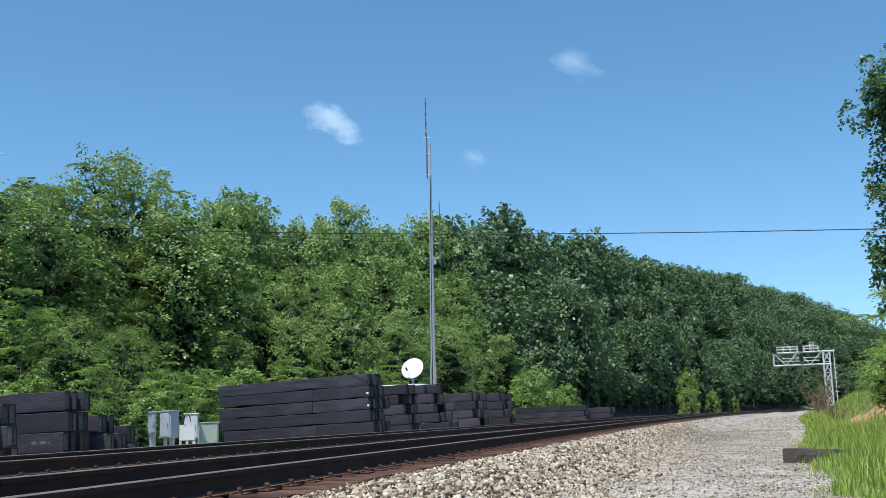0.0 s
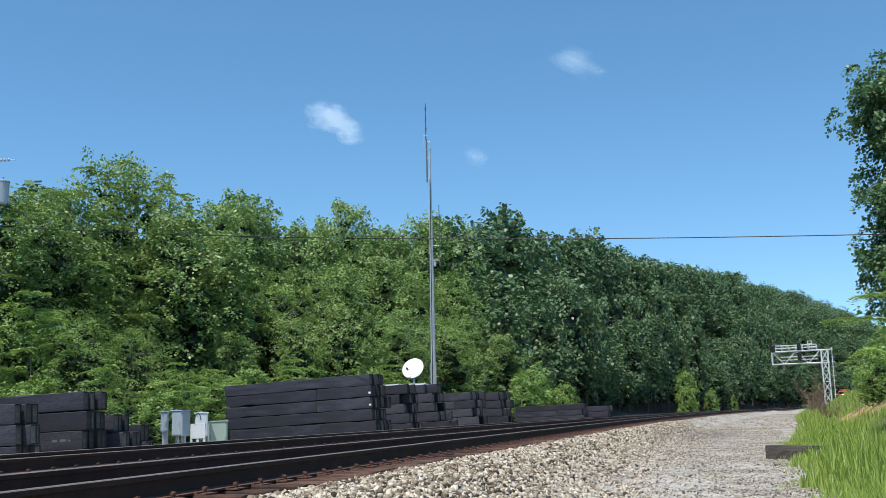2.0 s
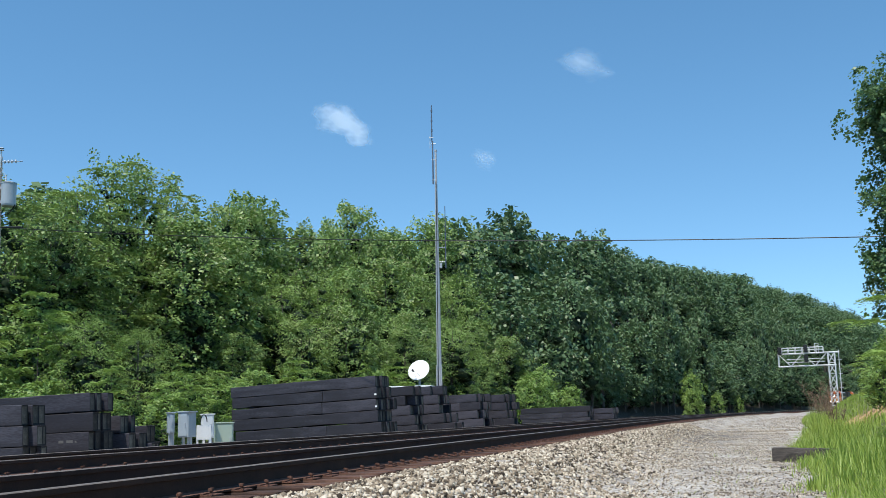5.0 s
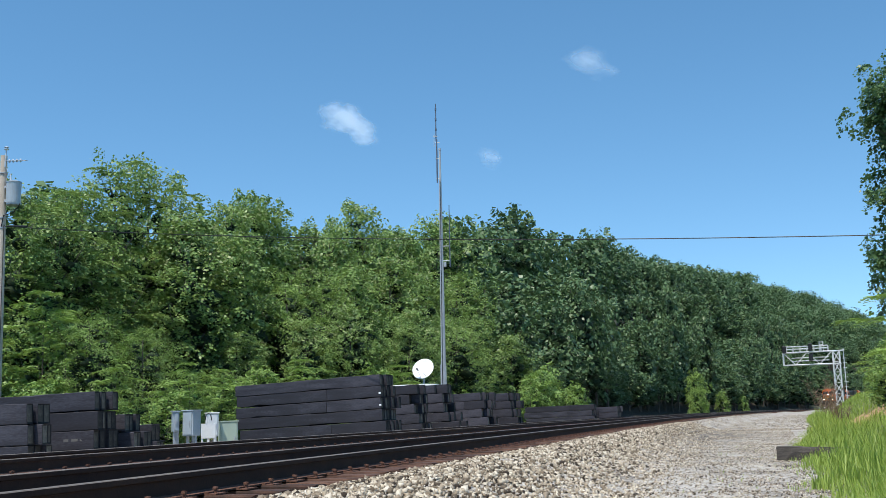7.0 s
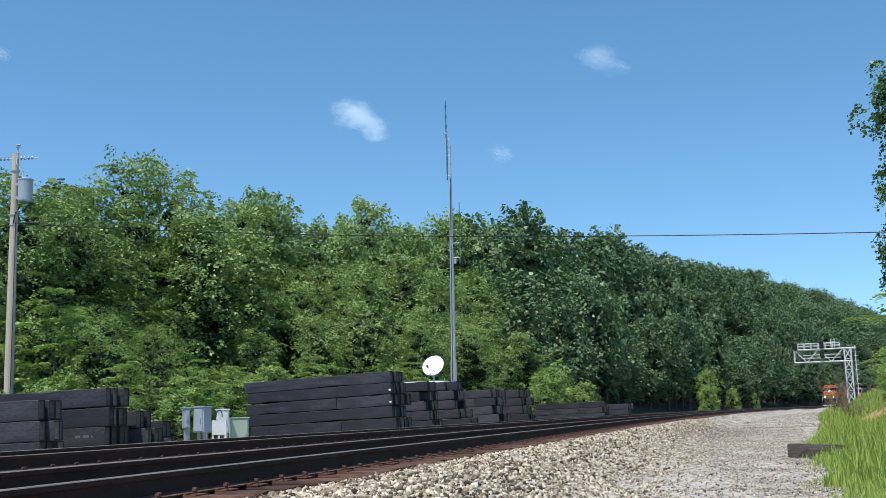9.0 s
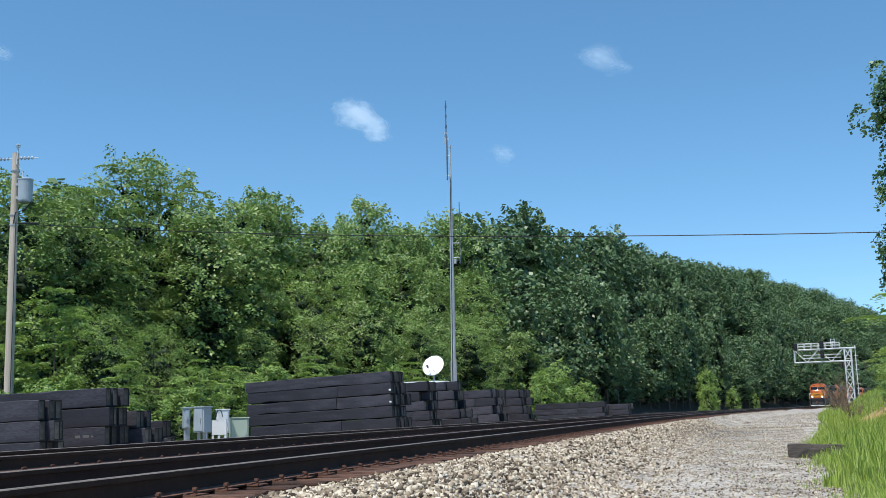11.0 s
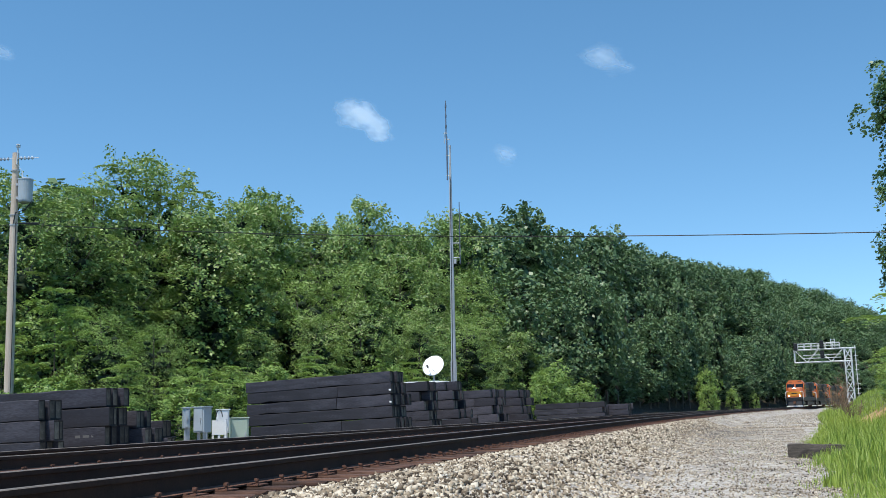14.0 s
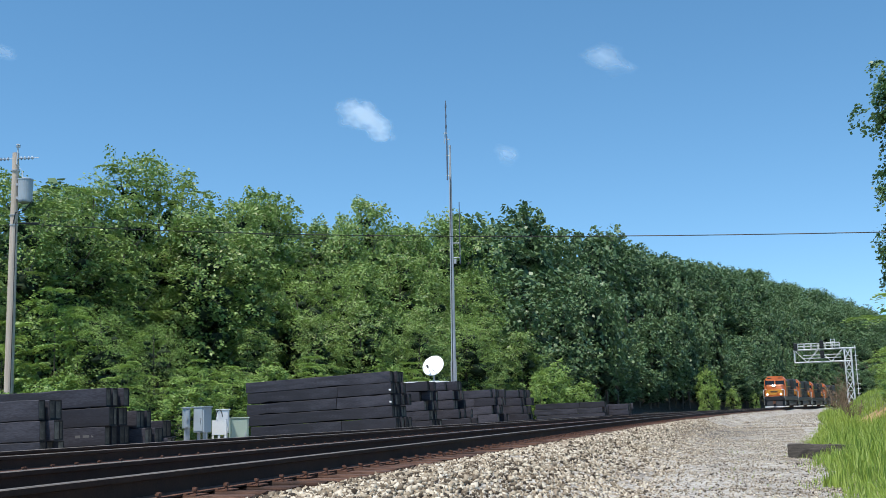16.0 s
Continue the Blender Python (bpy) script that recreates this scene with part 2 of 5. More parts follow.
def array_mesh(name, verts, faces, material):
    me = bpy.data.meshes.new(name)
    verts, faces = np.asarray(verts, dtype=np.float32), np.asarray(faces, dtype=np.int32)
    me.vertices.add(len(verts))
    me.vertices.foreach_set("co", verts.ravel())
    k = faces.shape[1]
    me.loops.add(faces.size)
    me.loops.foreach_set("vertex_index", faces.ravel())
    me.polygons.add(len(faces))
    me.polygons.foreach_set("loop_start", np.arange(0, faces.size, k, dtype=np.int32))
    me.update(calc_edges=True)
    me.validate()
    me.materials.append(material)
    return me


def box(bm, lo, hi, m=None, mi=0):
    vs = [bm.verts.new((x, y, z)) for x in (lo[0], hi[0]) for y in (lo[1], hi[1]) for z in (lo[2], hi[2])]
    fs = [bm.faces.new([vs[i] for i in q]) for q in ((0, 1, 3, 2), (4, 6, 7, 5), (0, 4, 5, 1), (2, 3, 7, 6), (0, 2, 6, 4), (1, 5, 7, 3))]
    for f in fs:
        f.material_index = mi
    if m is not None:
        bmesh.ops.transform(bm, matrix=m, verts=vs)
    return vs


def bevelled_box(lo, hi, r=0.02, seg=2):
    bm = bmesh.new()
    box(bm, lo, hi)
    bmesh.ops.bevel(bm, geom=list(bm.edges), offset=r, segments=seg, affect="EDGES", profile=0.5)
    return bm


def tube(bm, a, b, ra, rb=None, sides=10, cap=True):
    a, b = Vector(a), Vector(b)
    rb = ra if rb is None else rb
    turn = (b - a).to_track_quat("Z", "Y").to_matrix()
    rings = []
    for p, r in ((a, ra), (b, rb)):
        rings.append([bm.verts.new(p + turn @ Vector((r * math.cos(2 * math.pi * i / sides), r * math.sin(2 * math.pi * i / sides), 0))) for i in range(sides)])
    for i in range(sides):
        j = (i + 1) % sides
        bm.faces.new((rings[0][i], rings[0][j], rings[1][j], rings[1][i]))
    if cap:
        bm.faces.new(rings[0][::-1])
        bm.faces.new(rings[1])


def sweep(bm, profile, spine, closed=True):
    """A profile of (across, up) carried along (point, left) pairs."""
    rows = []
    for p, left in spine:
        rows.append([bm.verts.new(p + left * a + Vector((0, 0, u))) for a, u in profile])
    k = len(profile)
    for r0, r1 in zip(rows, rows[1:]):
        for i in range(k if closed else k - 1):
            j = (i + 1) % k
            bm.faces.new((r0[i], r0[j], r1[j], r1[i]))
    if closed:
        bm.faces.new(rows[0][::-1])
        bm.faces.new(rows[-1])


# ---- ground ----
def axis_steps(lo, hi, near_lo, near_hi, step, grow):
    out = list(np.arange(near_lo, near_hi, step))
    v, k = near_hi, step
    while v < hi:
        out.append(v)
        k *= grow
        v += k
    v, k = near_lo - step, step
    while v > lo:
        out.insert(0, v)
        k *= grow
        v -= k
    return out


def bare_clay(s, d):
    """Where the bank has slipped and shows its orange clay."""
    q = ((s - 45) / 15.0) ** 2 + ((d + 8.9) / 1.3) ** 2 + 0.5 * noise.noise((s * 0.5, d * 0.9, 4))
    return 1.0 - smooth(0.6, 1.1, q)


def fouling(s, d):
    """Where the stone is choked with dark grit."""
    return 1.0 * math.exp(-(((s - 41) / 11) ** 2) - (((d + 2.6) / 1.6) ** 2)) * (0.8 + 0.5 * noise.noise((s * 0.7, d * 0.7, 5)))


def build_ground():
    xs = axis_steps(-1500, 1800, -14, 30, 0.45, 1.10)
    ys = axis_steps(-300, 2600, 2, 75, 0.45, 1.09)
    verts, turf, clay, foul, leafy = [], [], [], [], []
    for y in ys:
        for x in xs:
            s, d = line_coords(x, y)
            z = ground_z(x, y)
            near = abs(x) < 60 and -20 < y < 140
            edge = 5.1 + 1.9 * smooth(18, 60, s) + 0.5 * noise.noise((x * 0.5, y * 0.5, 7))
            t = smooth(edge, edge + 0.7, -d) if d < 0 else smooth(8.2, 10.0, d)
            verts.append((x, y, z))
            turf.append(t)
            clay.append(bare_clay(s, d) if near else 0.0)
            foul.append(fouling(s, d) if near else 0.0)
            leafy.append(smooth(9.5, 12.0, d + noise.noise((x * 0.4, y * 0.4, 9))))
    w = len(xs)
    faces = [(j * w + i, j * w + i + 1, (j + 1) * w + i + 1, (j + 1) * w + i) for j in range(len(ys) - 1) for i in range(w - 1)]
    me = array_mesh("ground", verts, faces, GROUND)
    for key, vals in (("turf", turf), ("clay", clay), ("fouled", foul), ("litter", leafy)):
        at = me.attributes.new(key, "FLOAT", "POINT")
        at.data.foreach_set("value", np.array(vals, dtype=np.float32))
    for p in me.polygons:
        p.use_smooth = True
    tagged(new("ground", me), "crushed stone lineside rising to grassy banks", "ground", kind="structure")


build_ground()

# ---- two curved tracks ----
GAUGE = 1.505
PROFILE = [(-0.076, -0.185), (0.076, -0.185), (0.076, -0.172), (0.012, -0.155), (0.009, -0.05), (0.036, -0.04), (0.037, -0.006),
           (0.028, 0.0), (-0.028, 0.0), (-0.037, -0.006), (-0.036, -0.04), (-0.009, -0.05), (-0.012, -0.155), (-0.076, -0.172)]


def rail_mesh(track, d):
    bm = bmesh.new()
    stations = [-14 + 1.5 * i for i in range(76)] + [100 + 5 * i for i in range(1, 90)]
    spine = []
    for s in stations:
        p = on_line(s, d)
        q = on_line(s, d + 1) - p
        spine.append((p, q.normalized()))
    sweep(bm, PROFILE, spine)
    bm.normal_update()
    for f in bm.faces:
        c = f.calc_center_median()
        if abs(f.normal.z) > 0.3:
            s, dd = line_coords(c.x, c.y)
            up = c.z + GRADE * max(s, 0)
            f.material_index = 1 if up > -0.004 else (2 if up < -0.14 else 0)
    bmesh.ops.recalc_face_normals(bm, faces=bm.faces)
    return part("rail", bm, [RAILSIDE, RAILTOP, RUST], track)


def plate_mesh():
    """Tie plate with shoulders and two cut spikes at its edges."""
    bm = bmesh.new()
    box(bm, (-0.18, -0.10, -0.19), (0.18, 0.10, -0.180))
    box(bm, (-0.105, -0.10, -0.181), (-0.078, 0.10, -0.168))
    box(bm, (0.078, -0.10, -0.181), (0.105, 0.10, -0.168))
    for x, y in ((-0.092, -0.06), (0.092, 0.06), (-0.15, 0.05), (0.15, -0.05)):
        box(bm, (x - 0.009, y - 0.009, -0.182), (x + 0.009, y + 0.009, -0.140))
        box(bm, (x - 0.020 if x > 0 else x - 0.012, y - 0.016, -0.150), (x + 0.012 if x > 0 else x + 0.020, y + 0.016, -0.135))
    me = bpy.data.meshes.new("tie_plate")
    bm.to_mesh(me)
    bm.free()
    me.materials.append(RUST)
    return me


def tie_mesh(k):
    rng = random.Random(k)
    bm = bevelled_box((-1.30, -0.115, -0.37), (1.30, 0.115, -0.19), 0.012, 1)
    for v in bm.verts:
        v.co += Vector((rng.uniform(-0.03, 0.03) if abs(v.co.x) > 1.2 else 0, rng.uniform(-0.006, 0.006), rng.uniform(-0.006, 0.004)))
    me = bpy.data.meshes.new("tie")
    bm.to_mesh(me)
    bm.free()
    me.materials.append(TIEWOOD)
    return me


TIES = [tie_mesh(k) for k in range(5)]
PLATE = plate_mesh()


def build_track(d0, label):
    track = tagged(new("railway_track"), label, "railway track", "tracks of the line")
    for d in (d0, d0 + GAUGE):
        rail_mesh(track, d)
    rng = random.Random(int(d0 * 10))
    far = bmesh.new()
    s = -13.0
    while s < 330:
        m = Matrix.Translation(on_line(s, d0 + GAUGE / 2)) @ pose(0, 0, 0, 0, 0, heading(s) + rng.uniform(-1.5, 1.5))
        shift = Matrix.Translation((rng.uniform(-0.06, 0.06), 0, rng.uniform(-0.012, 0.004)))
        if s < 70:
            tie = shared("tie", TIES[rng.randrange(5)], track, m @ shift)
            for x in (-GAUGE / 2, GAUGE / 2):
                shared("tie_plate", PLATE, tie, shift.inverted() @ Matrix.Translation((x, 0, 0)))
        else:
            box(far, (-1.3, -0.115, -0.37), (1.3, 0.115, -0.19), m @ shift)
        s += 0.5 + rng.uniform(-0.02, 0.02)
    tagged(part("ties_further_on", far, TIEWOOD, track), kind="stuff")
    return track


build_track(0.0, "rusty steel rails on weathered wooden ties in pale ballast")
build_track(4.27, "second pair of dark rails with spikes along its base")


def build_ballast():
    """Loose angular stones over the shoulder and the lineside."""
    rng = np.random.default_rng(5)
    iv = np.array([(x, y, z) for x in (-1, 1) for y in (-1, 1) for z in (-1, 1)]) * 0.80
    fi = np.array([(0, 1, 3, 2), (4, 6, 7, 5), (0, 4, 5, 1), (2, 3, 7, 6), (0, 2, 6, 4), (1, 5, 7, 3)])
    vs, fs, k = [], [], 0
    count = 98000
    u = rng.random(count)
    ss = 6.0 + 46.0 * u ** 1.5
    dd = -0.60 - 5.2 * rng.random(count) ** 1.15
    keep_between = rng.random(count) < 0.10
    dd = np.where(keep_between, -0.8 + 7.6 * rng.random(count), dd)
    far = rng.random(count) < 0.10
    ss = np.where(far, 50 + 95 * rng.random(count) ** 1.4, ss)
    dd = np.where(far, -1.0 - 6.5 * rng.random(count), dd)
    for s, d in zip(ss, dd):
        if rng.random() < max(0.8 * fouling(s, d), 0.2 * smooth(2.4, 3.4, -d)):
            continue
        p = on_line(s, d)
        z = ground_z(p.x, p.y)
        size = 0.011 + 0.018 * rng.random() ** 1.6
        if s > 50:
            size *= 1.15
        else:
            size *= 1.0 - 0.50 * smooth(2.2, 3.4, -d + 0.5 * noise.noise((p.x * 0.6, p.y * 0.6, 1)))
        if -0.56 < d < 6.6:
            z -= 0.015
        elif d > -0.85:
            z = max(z, on_line(s, d).z - 0.225)
        q = iv * (size * (0.5 + 0.8 * rng.random(3))) * (0.55 + 0.7 * rng.random((8, 1))) + size * 0.22 * rng.normal(size=(8, 3))
        a, b = rng.random(2) * 6.28
        ca, sa, cb, sb = math.cos(a), math.sin(a), math.cos(b), math.sin(b)
        q = q @ np.array([(ca, -sa, 0), (sa, ca, 0), (0, 0, 1)]) @ np.array([(1, 0, 0), (0, cb, -sb), (0, sb, cb)])
        vs.append(q + np.array((p.x, p.y, z + size * 0.25)))
        fs.append(fi + k)
        k += 8
    m, n, l, b = mat("ballast_stone", 0.9)
    geo = n.new("ShaderNodeNewGeometry")
    r = ramp(n, [(0.08, (0.04, 0.028, 0.018)), (0.28, (0.215, 0.165, 0.112)), (0.65, (0.44, 0.365, 0.265)), (1.0, (0.74, 0.66, 0.53))])
    l.new(geo.outputs["Random Per Island"], r.inputs[0])
    l.new(r.outputs[0], b.inputs["Base Color"])
    me = array_mesh("ballast", np.concatenate(vs), np.concatenate(fs), m)
    tagged(new("ballast", me), "loose pale grey crushed limestone ballast", "ballast", kind="stuff")


build_ballast()


# ---- trees ----
def unit(v):
    return v / np.linalg.norm(v, axis=-1, keepdims=True)


def leaf_arrays(rng, centres, radii, count, size):
    """Loose leaves over the outside of far crowns."""
    pick = rng.choice(len(centres), count, p=(radii[:, 0] ** 2) / np.sum(radii[:, 0] ** 2))
    way = rng.normal(size=(count, 3))
    way[:, 2] = way[:, 2] * 0.9 + 0.15
    way = unit(way)
    pos = centres[pick] + way * radii[pick] * (0.66 + 0.46 * rng.random((count, 1)) + 0.35 * rng.random((count, 1)) ** 9)
    nor = unit(0.6 * way + 0.6 * rng.normal(size=(count, 3)) + np.array((0, 0, 0.7)))
    t = way + 0.6 * rng.normal(size=(count, 3)) + np.array((0, 0, -0.3))
    t = unit(t - nor * np.sum(t * nor, axis=1, keepdims=True))
    side = np.cross(nor, t)
    ln = size * (0.6 + 0.8 * rng.random((count, 1)))
    wd = ln * (0.34 + 0.20 * rng.random((count, 1)))
    v = np.stack([pos - t * ln * 0.4 + side * wd, pos + t * ln * 0.6, pos - t * ln * 0.4 - side * wd], axis=1).reshape(-1, 3)
    return v, np.arange(count * 3).reshape(-1, 3)


def limb_plan(seed, height, radius, count, bottom, full=0.5):
    """Limbs of a crown as (root, tip) pairs; the outline is uneven and widest at the given part of its height."""
    rng = np.random.default_rng(seed)
    lean = rng.normal(size=2) * 0.03 * height
    bulge = rng.random(4) * 6.28
    limbs = []
    for i in range(count):
        q = (i + rng.random()) / count
        u = bottom + (1 - bottom) * q
        shape = (math.sin(math.pi * (0.20 + 0.30 * q / full)) if q < full else math.cos(0.5 * math.pi * ((q - full) / (1.06 - full)) ** 1.5)) ** 0.8
        a = i * 2.4 + rng.normal() * 0.35
        uneven = 1 + 0.20 * math.sin(a + bulge[0] + 5 * u) + 0.16 * math.sin(2 * a + bulge[1] + 9 * u)
        reach = radius * shape * uneven * rng.uniform(0.60, 1.0)
        tip = np.array((math.cos(a) * reach + lean[0] * u, math.sin(a) * reach + lean[1] * u, height * min(0.97, u + rng.normal() * 0.02)))
        root = np.array((lean[0] * u, lean[1] * u, max(0.08 * height, tip[2] - reach * rng.uniform(0.7, 1.5) - 0.05 * height)))
        limbs.append((root, tip))
    limbs.append((np.array((lean[0], lean[1], 0.8 * height)), np.array((lean[0], lean[1], 0.98 * height))))
    return limbs


def spray_leaves(rng, limbs, per_limb, per_spray, spread, size, slim=0.36, scatter=0.5, droop=0.5):
    """Flat drooping sprays of leaves along the outer part of each limb; every leaf a kite."""
    roots, tips = np.array([a for a, b in limbs]), np.array([b for a, b in limbs])
    n = len(limbs) * per_limb
    k = np.repeat(np.arange(len(limbs)), per_limb)
    along = 0.50 + 0.55 * rng.random((n, 1)) ** 0.8
    out = unit((tips - roots) * np.array((1, 1, 0.35)) + 1e-4)[k]
    centre = roots[k] + (tips - roots)[k] * along + rng.normal(size=(n, 3)) * spread * np.array((1.0, 1.0, 0.95)) * scatter * 1.6
    up = unit(np.array((0, 0, 0.70)) + 0.75 * out + 0.42 * rng.normal(size=(n, 3)))
    wide = spread * (0.55 + 0.75 * rng.random((n, 1)))
    m = n * per_spray
    j = np.repeat(np.arange(n), per_spray)
    e1 = unit(np.cross(up, out + 0.01))
    e2 = np.cross(up, e1)
    a, r = rng.random((m, 1)) * 6.2832, np.sqrt(rng.random((m, 1)))
    radial = e1[j] * np.cos(a) + e2[j] * np.sin(a)
    pos = centre[j] + radial * r * wide[j] + up[j] * rng.normal(size=(m, 1)) * spread * 0.22
    pos[:, 2:] -= droop * wide[j] * r * r
    nor = unit(up[j] + np.array((0, 0, 0.35)) + 0.65 * rng.normal(size=(m, 3)))
    t = radial + 0.5 * rng.normal(size=(m, 3)) - np.array((0, 0, 0.25))
    t = unit(t - nor * np.sum(t * nor, axis=1, keepdims=True))
    side = np.cross(nor, t)
    ln = size * (0.65 + 0.7 * rng.random((m, 1)))
    wd = ln * slim * (0.8 + 0.4 * rng.random((m, 1)))
    v = np.stack([pos - t * ln * 0.5, pos + side * wd - t * ln * 0.05, pos + t * ln * 0.5, pos - side * wd - t * ln * 0.05], axis=1).reshape(-1, 3)
    return v, np.arange(m * 4).reshape(-1, 4), pos[:, 2]


def frond_arrays(rng, limbs, per_limb, size):
    """Stars of long arching fronds at the limbs' ends, each a rib set with paired leaflets."""
    tips = np.array([b for a, b in limbs])
    roots = np.array([a for a, b in limbs])
    nodes = len(limbs) * per_limb
    pos = np.repeat(tips, per_limb, axis=0) + rng.normal(size=(nodes, 3)) * size * 0.55 * np.array((1, 1, 0.5))
    outs = np.repeat(unit((tips - roots) * np.array((1, 1, 0.2)) + 1e-4), per_limb, axis=0)
    per, pairs = 11, 6
    n = nodes * per
    pos, outs = np.repeat(pos, per, axis=0), np.repeat(outs, per, axis=0)
    a = np.tile(np.linspace(0, 2 * math.pi, per, endpoint=False), nodes) + np.repeat(rng.random(nodes) * 6, per) + rng.normal(size=n) * 0.2
    t = unit(np.stack([np.cos(a), np.sin(a), 0.45 * rng.random(n) + 0.05], axis=1) + outs * 0.3)
    side = unit(np.cross(t, np.array((0, 0, 1.0))))
    ln = size * (0.6 + 0.6 * rng.random((n, 1)))
    quads = []
    for i in range(pairs):
        f = (i + 0.8) / pairs
        mid = pos + t * ln * f - np.array((0, 0, 1.0)) * ln * 0.55 * f * f
        lw = ln * (0.30 * math.sin(math.pi * (0.18 + 0.72 * f)))
        for sgn in (-1, 1):
            tip = mid + sgn * side * lw + t * lw * 0.45 - np.array((0, 0, 1.0)) * lw * 0.35
            b = t * ln * 0.055
            quads.append(np.stack([mid - b, (mid + tip) / 2 - b * 1.1, tip, (mid + tip) / 2 + b * 1.1], axis=1))
    v = np.concatenate(quads).reshape(-1, 3)
    return v, np.arange(len(v)).reshape(-1, 4)


def crown_mesh(seed, height, limbs, per_limb, per_spray, spread, size, material, slim=0.36, pale=0.0, fronds=0, core=0.42, droop=0.5):
    rng = np.random.default_rng(seed)
    v, f, z = spray_leaves(rng, limbs, per_limb, per_spray, spread, size, slim, 0.5, droop)
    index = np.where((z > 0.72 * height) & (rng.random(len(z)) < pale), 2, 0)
    vs, fs, ids, k = [v], [f], [index], len(v)
    if fronds:
        v2, f2 = frond_arrays(rng, limbs, fronds, size * 4.6)
        vs.append(v2)
        fs.append(f2 + k)
        ids.append(np.zeros(len(f2), dtype=int))
        k += len(v2)
    # dark lumps that keep light out of the crown's heart, coloured as its shade
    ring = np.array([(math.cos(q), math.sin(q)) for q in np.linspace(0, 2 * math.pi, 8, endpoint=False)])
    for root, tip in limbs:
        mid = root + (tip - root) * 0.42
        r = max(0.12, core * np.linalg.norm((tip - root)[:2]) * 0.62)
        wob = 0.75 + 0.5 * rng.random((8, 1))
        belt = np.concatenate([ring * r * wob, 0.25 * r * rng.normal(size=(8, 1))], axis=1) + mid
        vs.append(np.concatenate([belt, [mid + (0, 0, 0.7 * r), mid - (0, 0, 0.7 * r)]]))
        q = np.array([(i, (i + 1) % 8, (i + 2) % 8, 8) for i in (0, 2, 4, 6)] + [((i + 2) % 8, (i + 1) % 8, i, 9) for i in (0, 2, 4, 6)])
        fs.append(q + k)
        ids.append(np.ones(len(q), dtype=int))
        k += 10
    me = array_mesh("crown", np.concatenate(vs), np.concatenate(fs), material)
    me.materials.append(CROWN_SHADE)
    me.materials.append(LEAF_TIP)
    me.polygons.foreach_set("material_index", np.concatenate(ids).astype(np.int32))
    return me


def trunk_mesh(height, base, limbs):
    bm = bmesh.new()
    top = Vector(limbs[-1][1]) * 0.95
    mid = Vector((top.x * 0.7, top.y * 0.7, top.z * 0.5))
    tube(bm, (0, 0, -0.6), (0, 0, 0.5), base * 1.4, base, 8)
    tube(bm, (0, 0, 0.45), mid, base, base * 0.62, 8)
    tube(bm, mid, top, base * 0.62, base * 0.15, 7)
    for root, tip in limbs[:-1:2]:
        root, tip = Vector(root), Vector(tip)
        bend = root.lerp(tip, 0.55) - Vector((0, 0, 0.06 * (tip - root).length))
        tube(bm, root, bend, base * 0.26, base * 0.16, 5, False)
        tube(bm, bend, tip, base * 0.16, base * 0.04, 5, False)
    me = bpy.data.meshes.new("trunk")
    bm.to_mesh(me)
    bm.free()
    me.materials.append(BARK)
    return me


def tree_kind(seed, height, limbs, base, label, material, **crown):
    sort = "shrub" if "shrub" in label else "tree"
    t = tagged(new(sort), label, sort, "lineside wood")
    shared("trunk", trunk_mesh(height, base, limbs), t, Matrix())
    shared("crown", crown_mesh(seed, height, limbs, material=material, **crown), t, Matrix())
    return t


def overhang_limbs():
    """The bank tree: bare of leaves between its upper and lower limbs on the side of the line."""
    limbs, rng = [], random.Random(8)
    for z, reach in ((9.25, 1.6), (8.85, 2.1), (8.45, 1.7), (8.15, 2.2), (7.75, 1.8), (7.45, 2.1), (7.2, 1.7), (5.8, 2.1), (5.5, 1.6), (5.1, 1.8), (4.7, 2.0), (4.2, 1.9), (3.7, 2.2), (3.2, 2.4), (2.7, 2.2), (2.2, 1.8)):
        for a in (180 + rng.uniform(-18, 18), 215 + rng.uniform(-20, 20), 140 + rng.uniform(-20, 20), rng.uniform(-80, 80)):
            q = radians(a)
            tip = np.array((math.cos(q) * reach, math.sin(q) * reach, z))
            limbs.append((np.array((0.05 * math.cos(q), 0.0, z - 0.5 * reach)), tip))
            if z < 6.5 and len(limbs) % 2:
                limbs.append((np.array((0.0, 0.0, z - 0.7 * reach)), tip * np.array((0.8, 0.8, 1.0)) - np.array((0, 0, 0.25))))
    limbs.append((np.array((0, 0, 8.9)), np.array((0, 0, 9.8))))
    return limbs


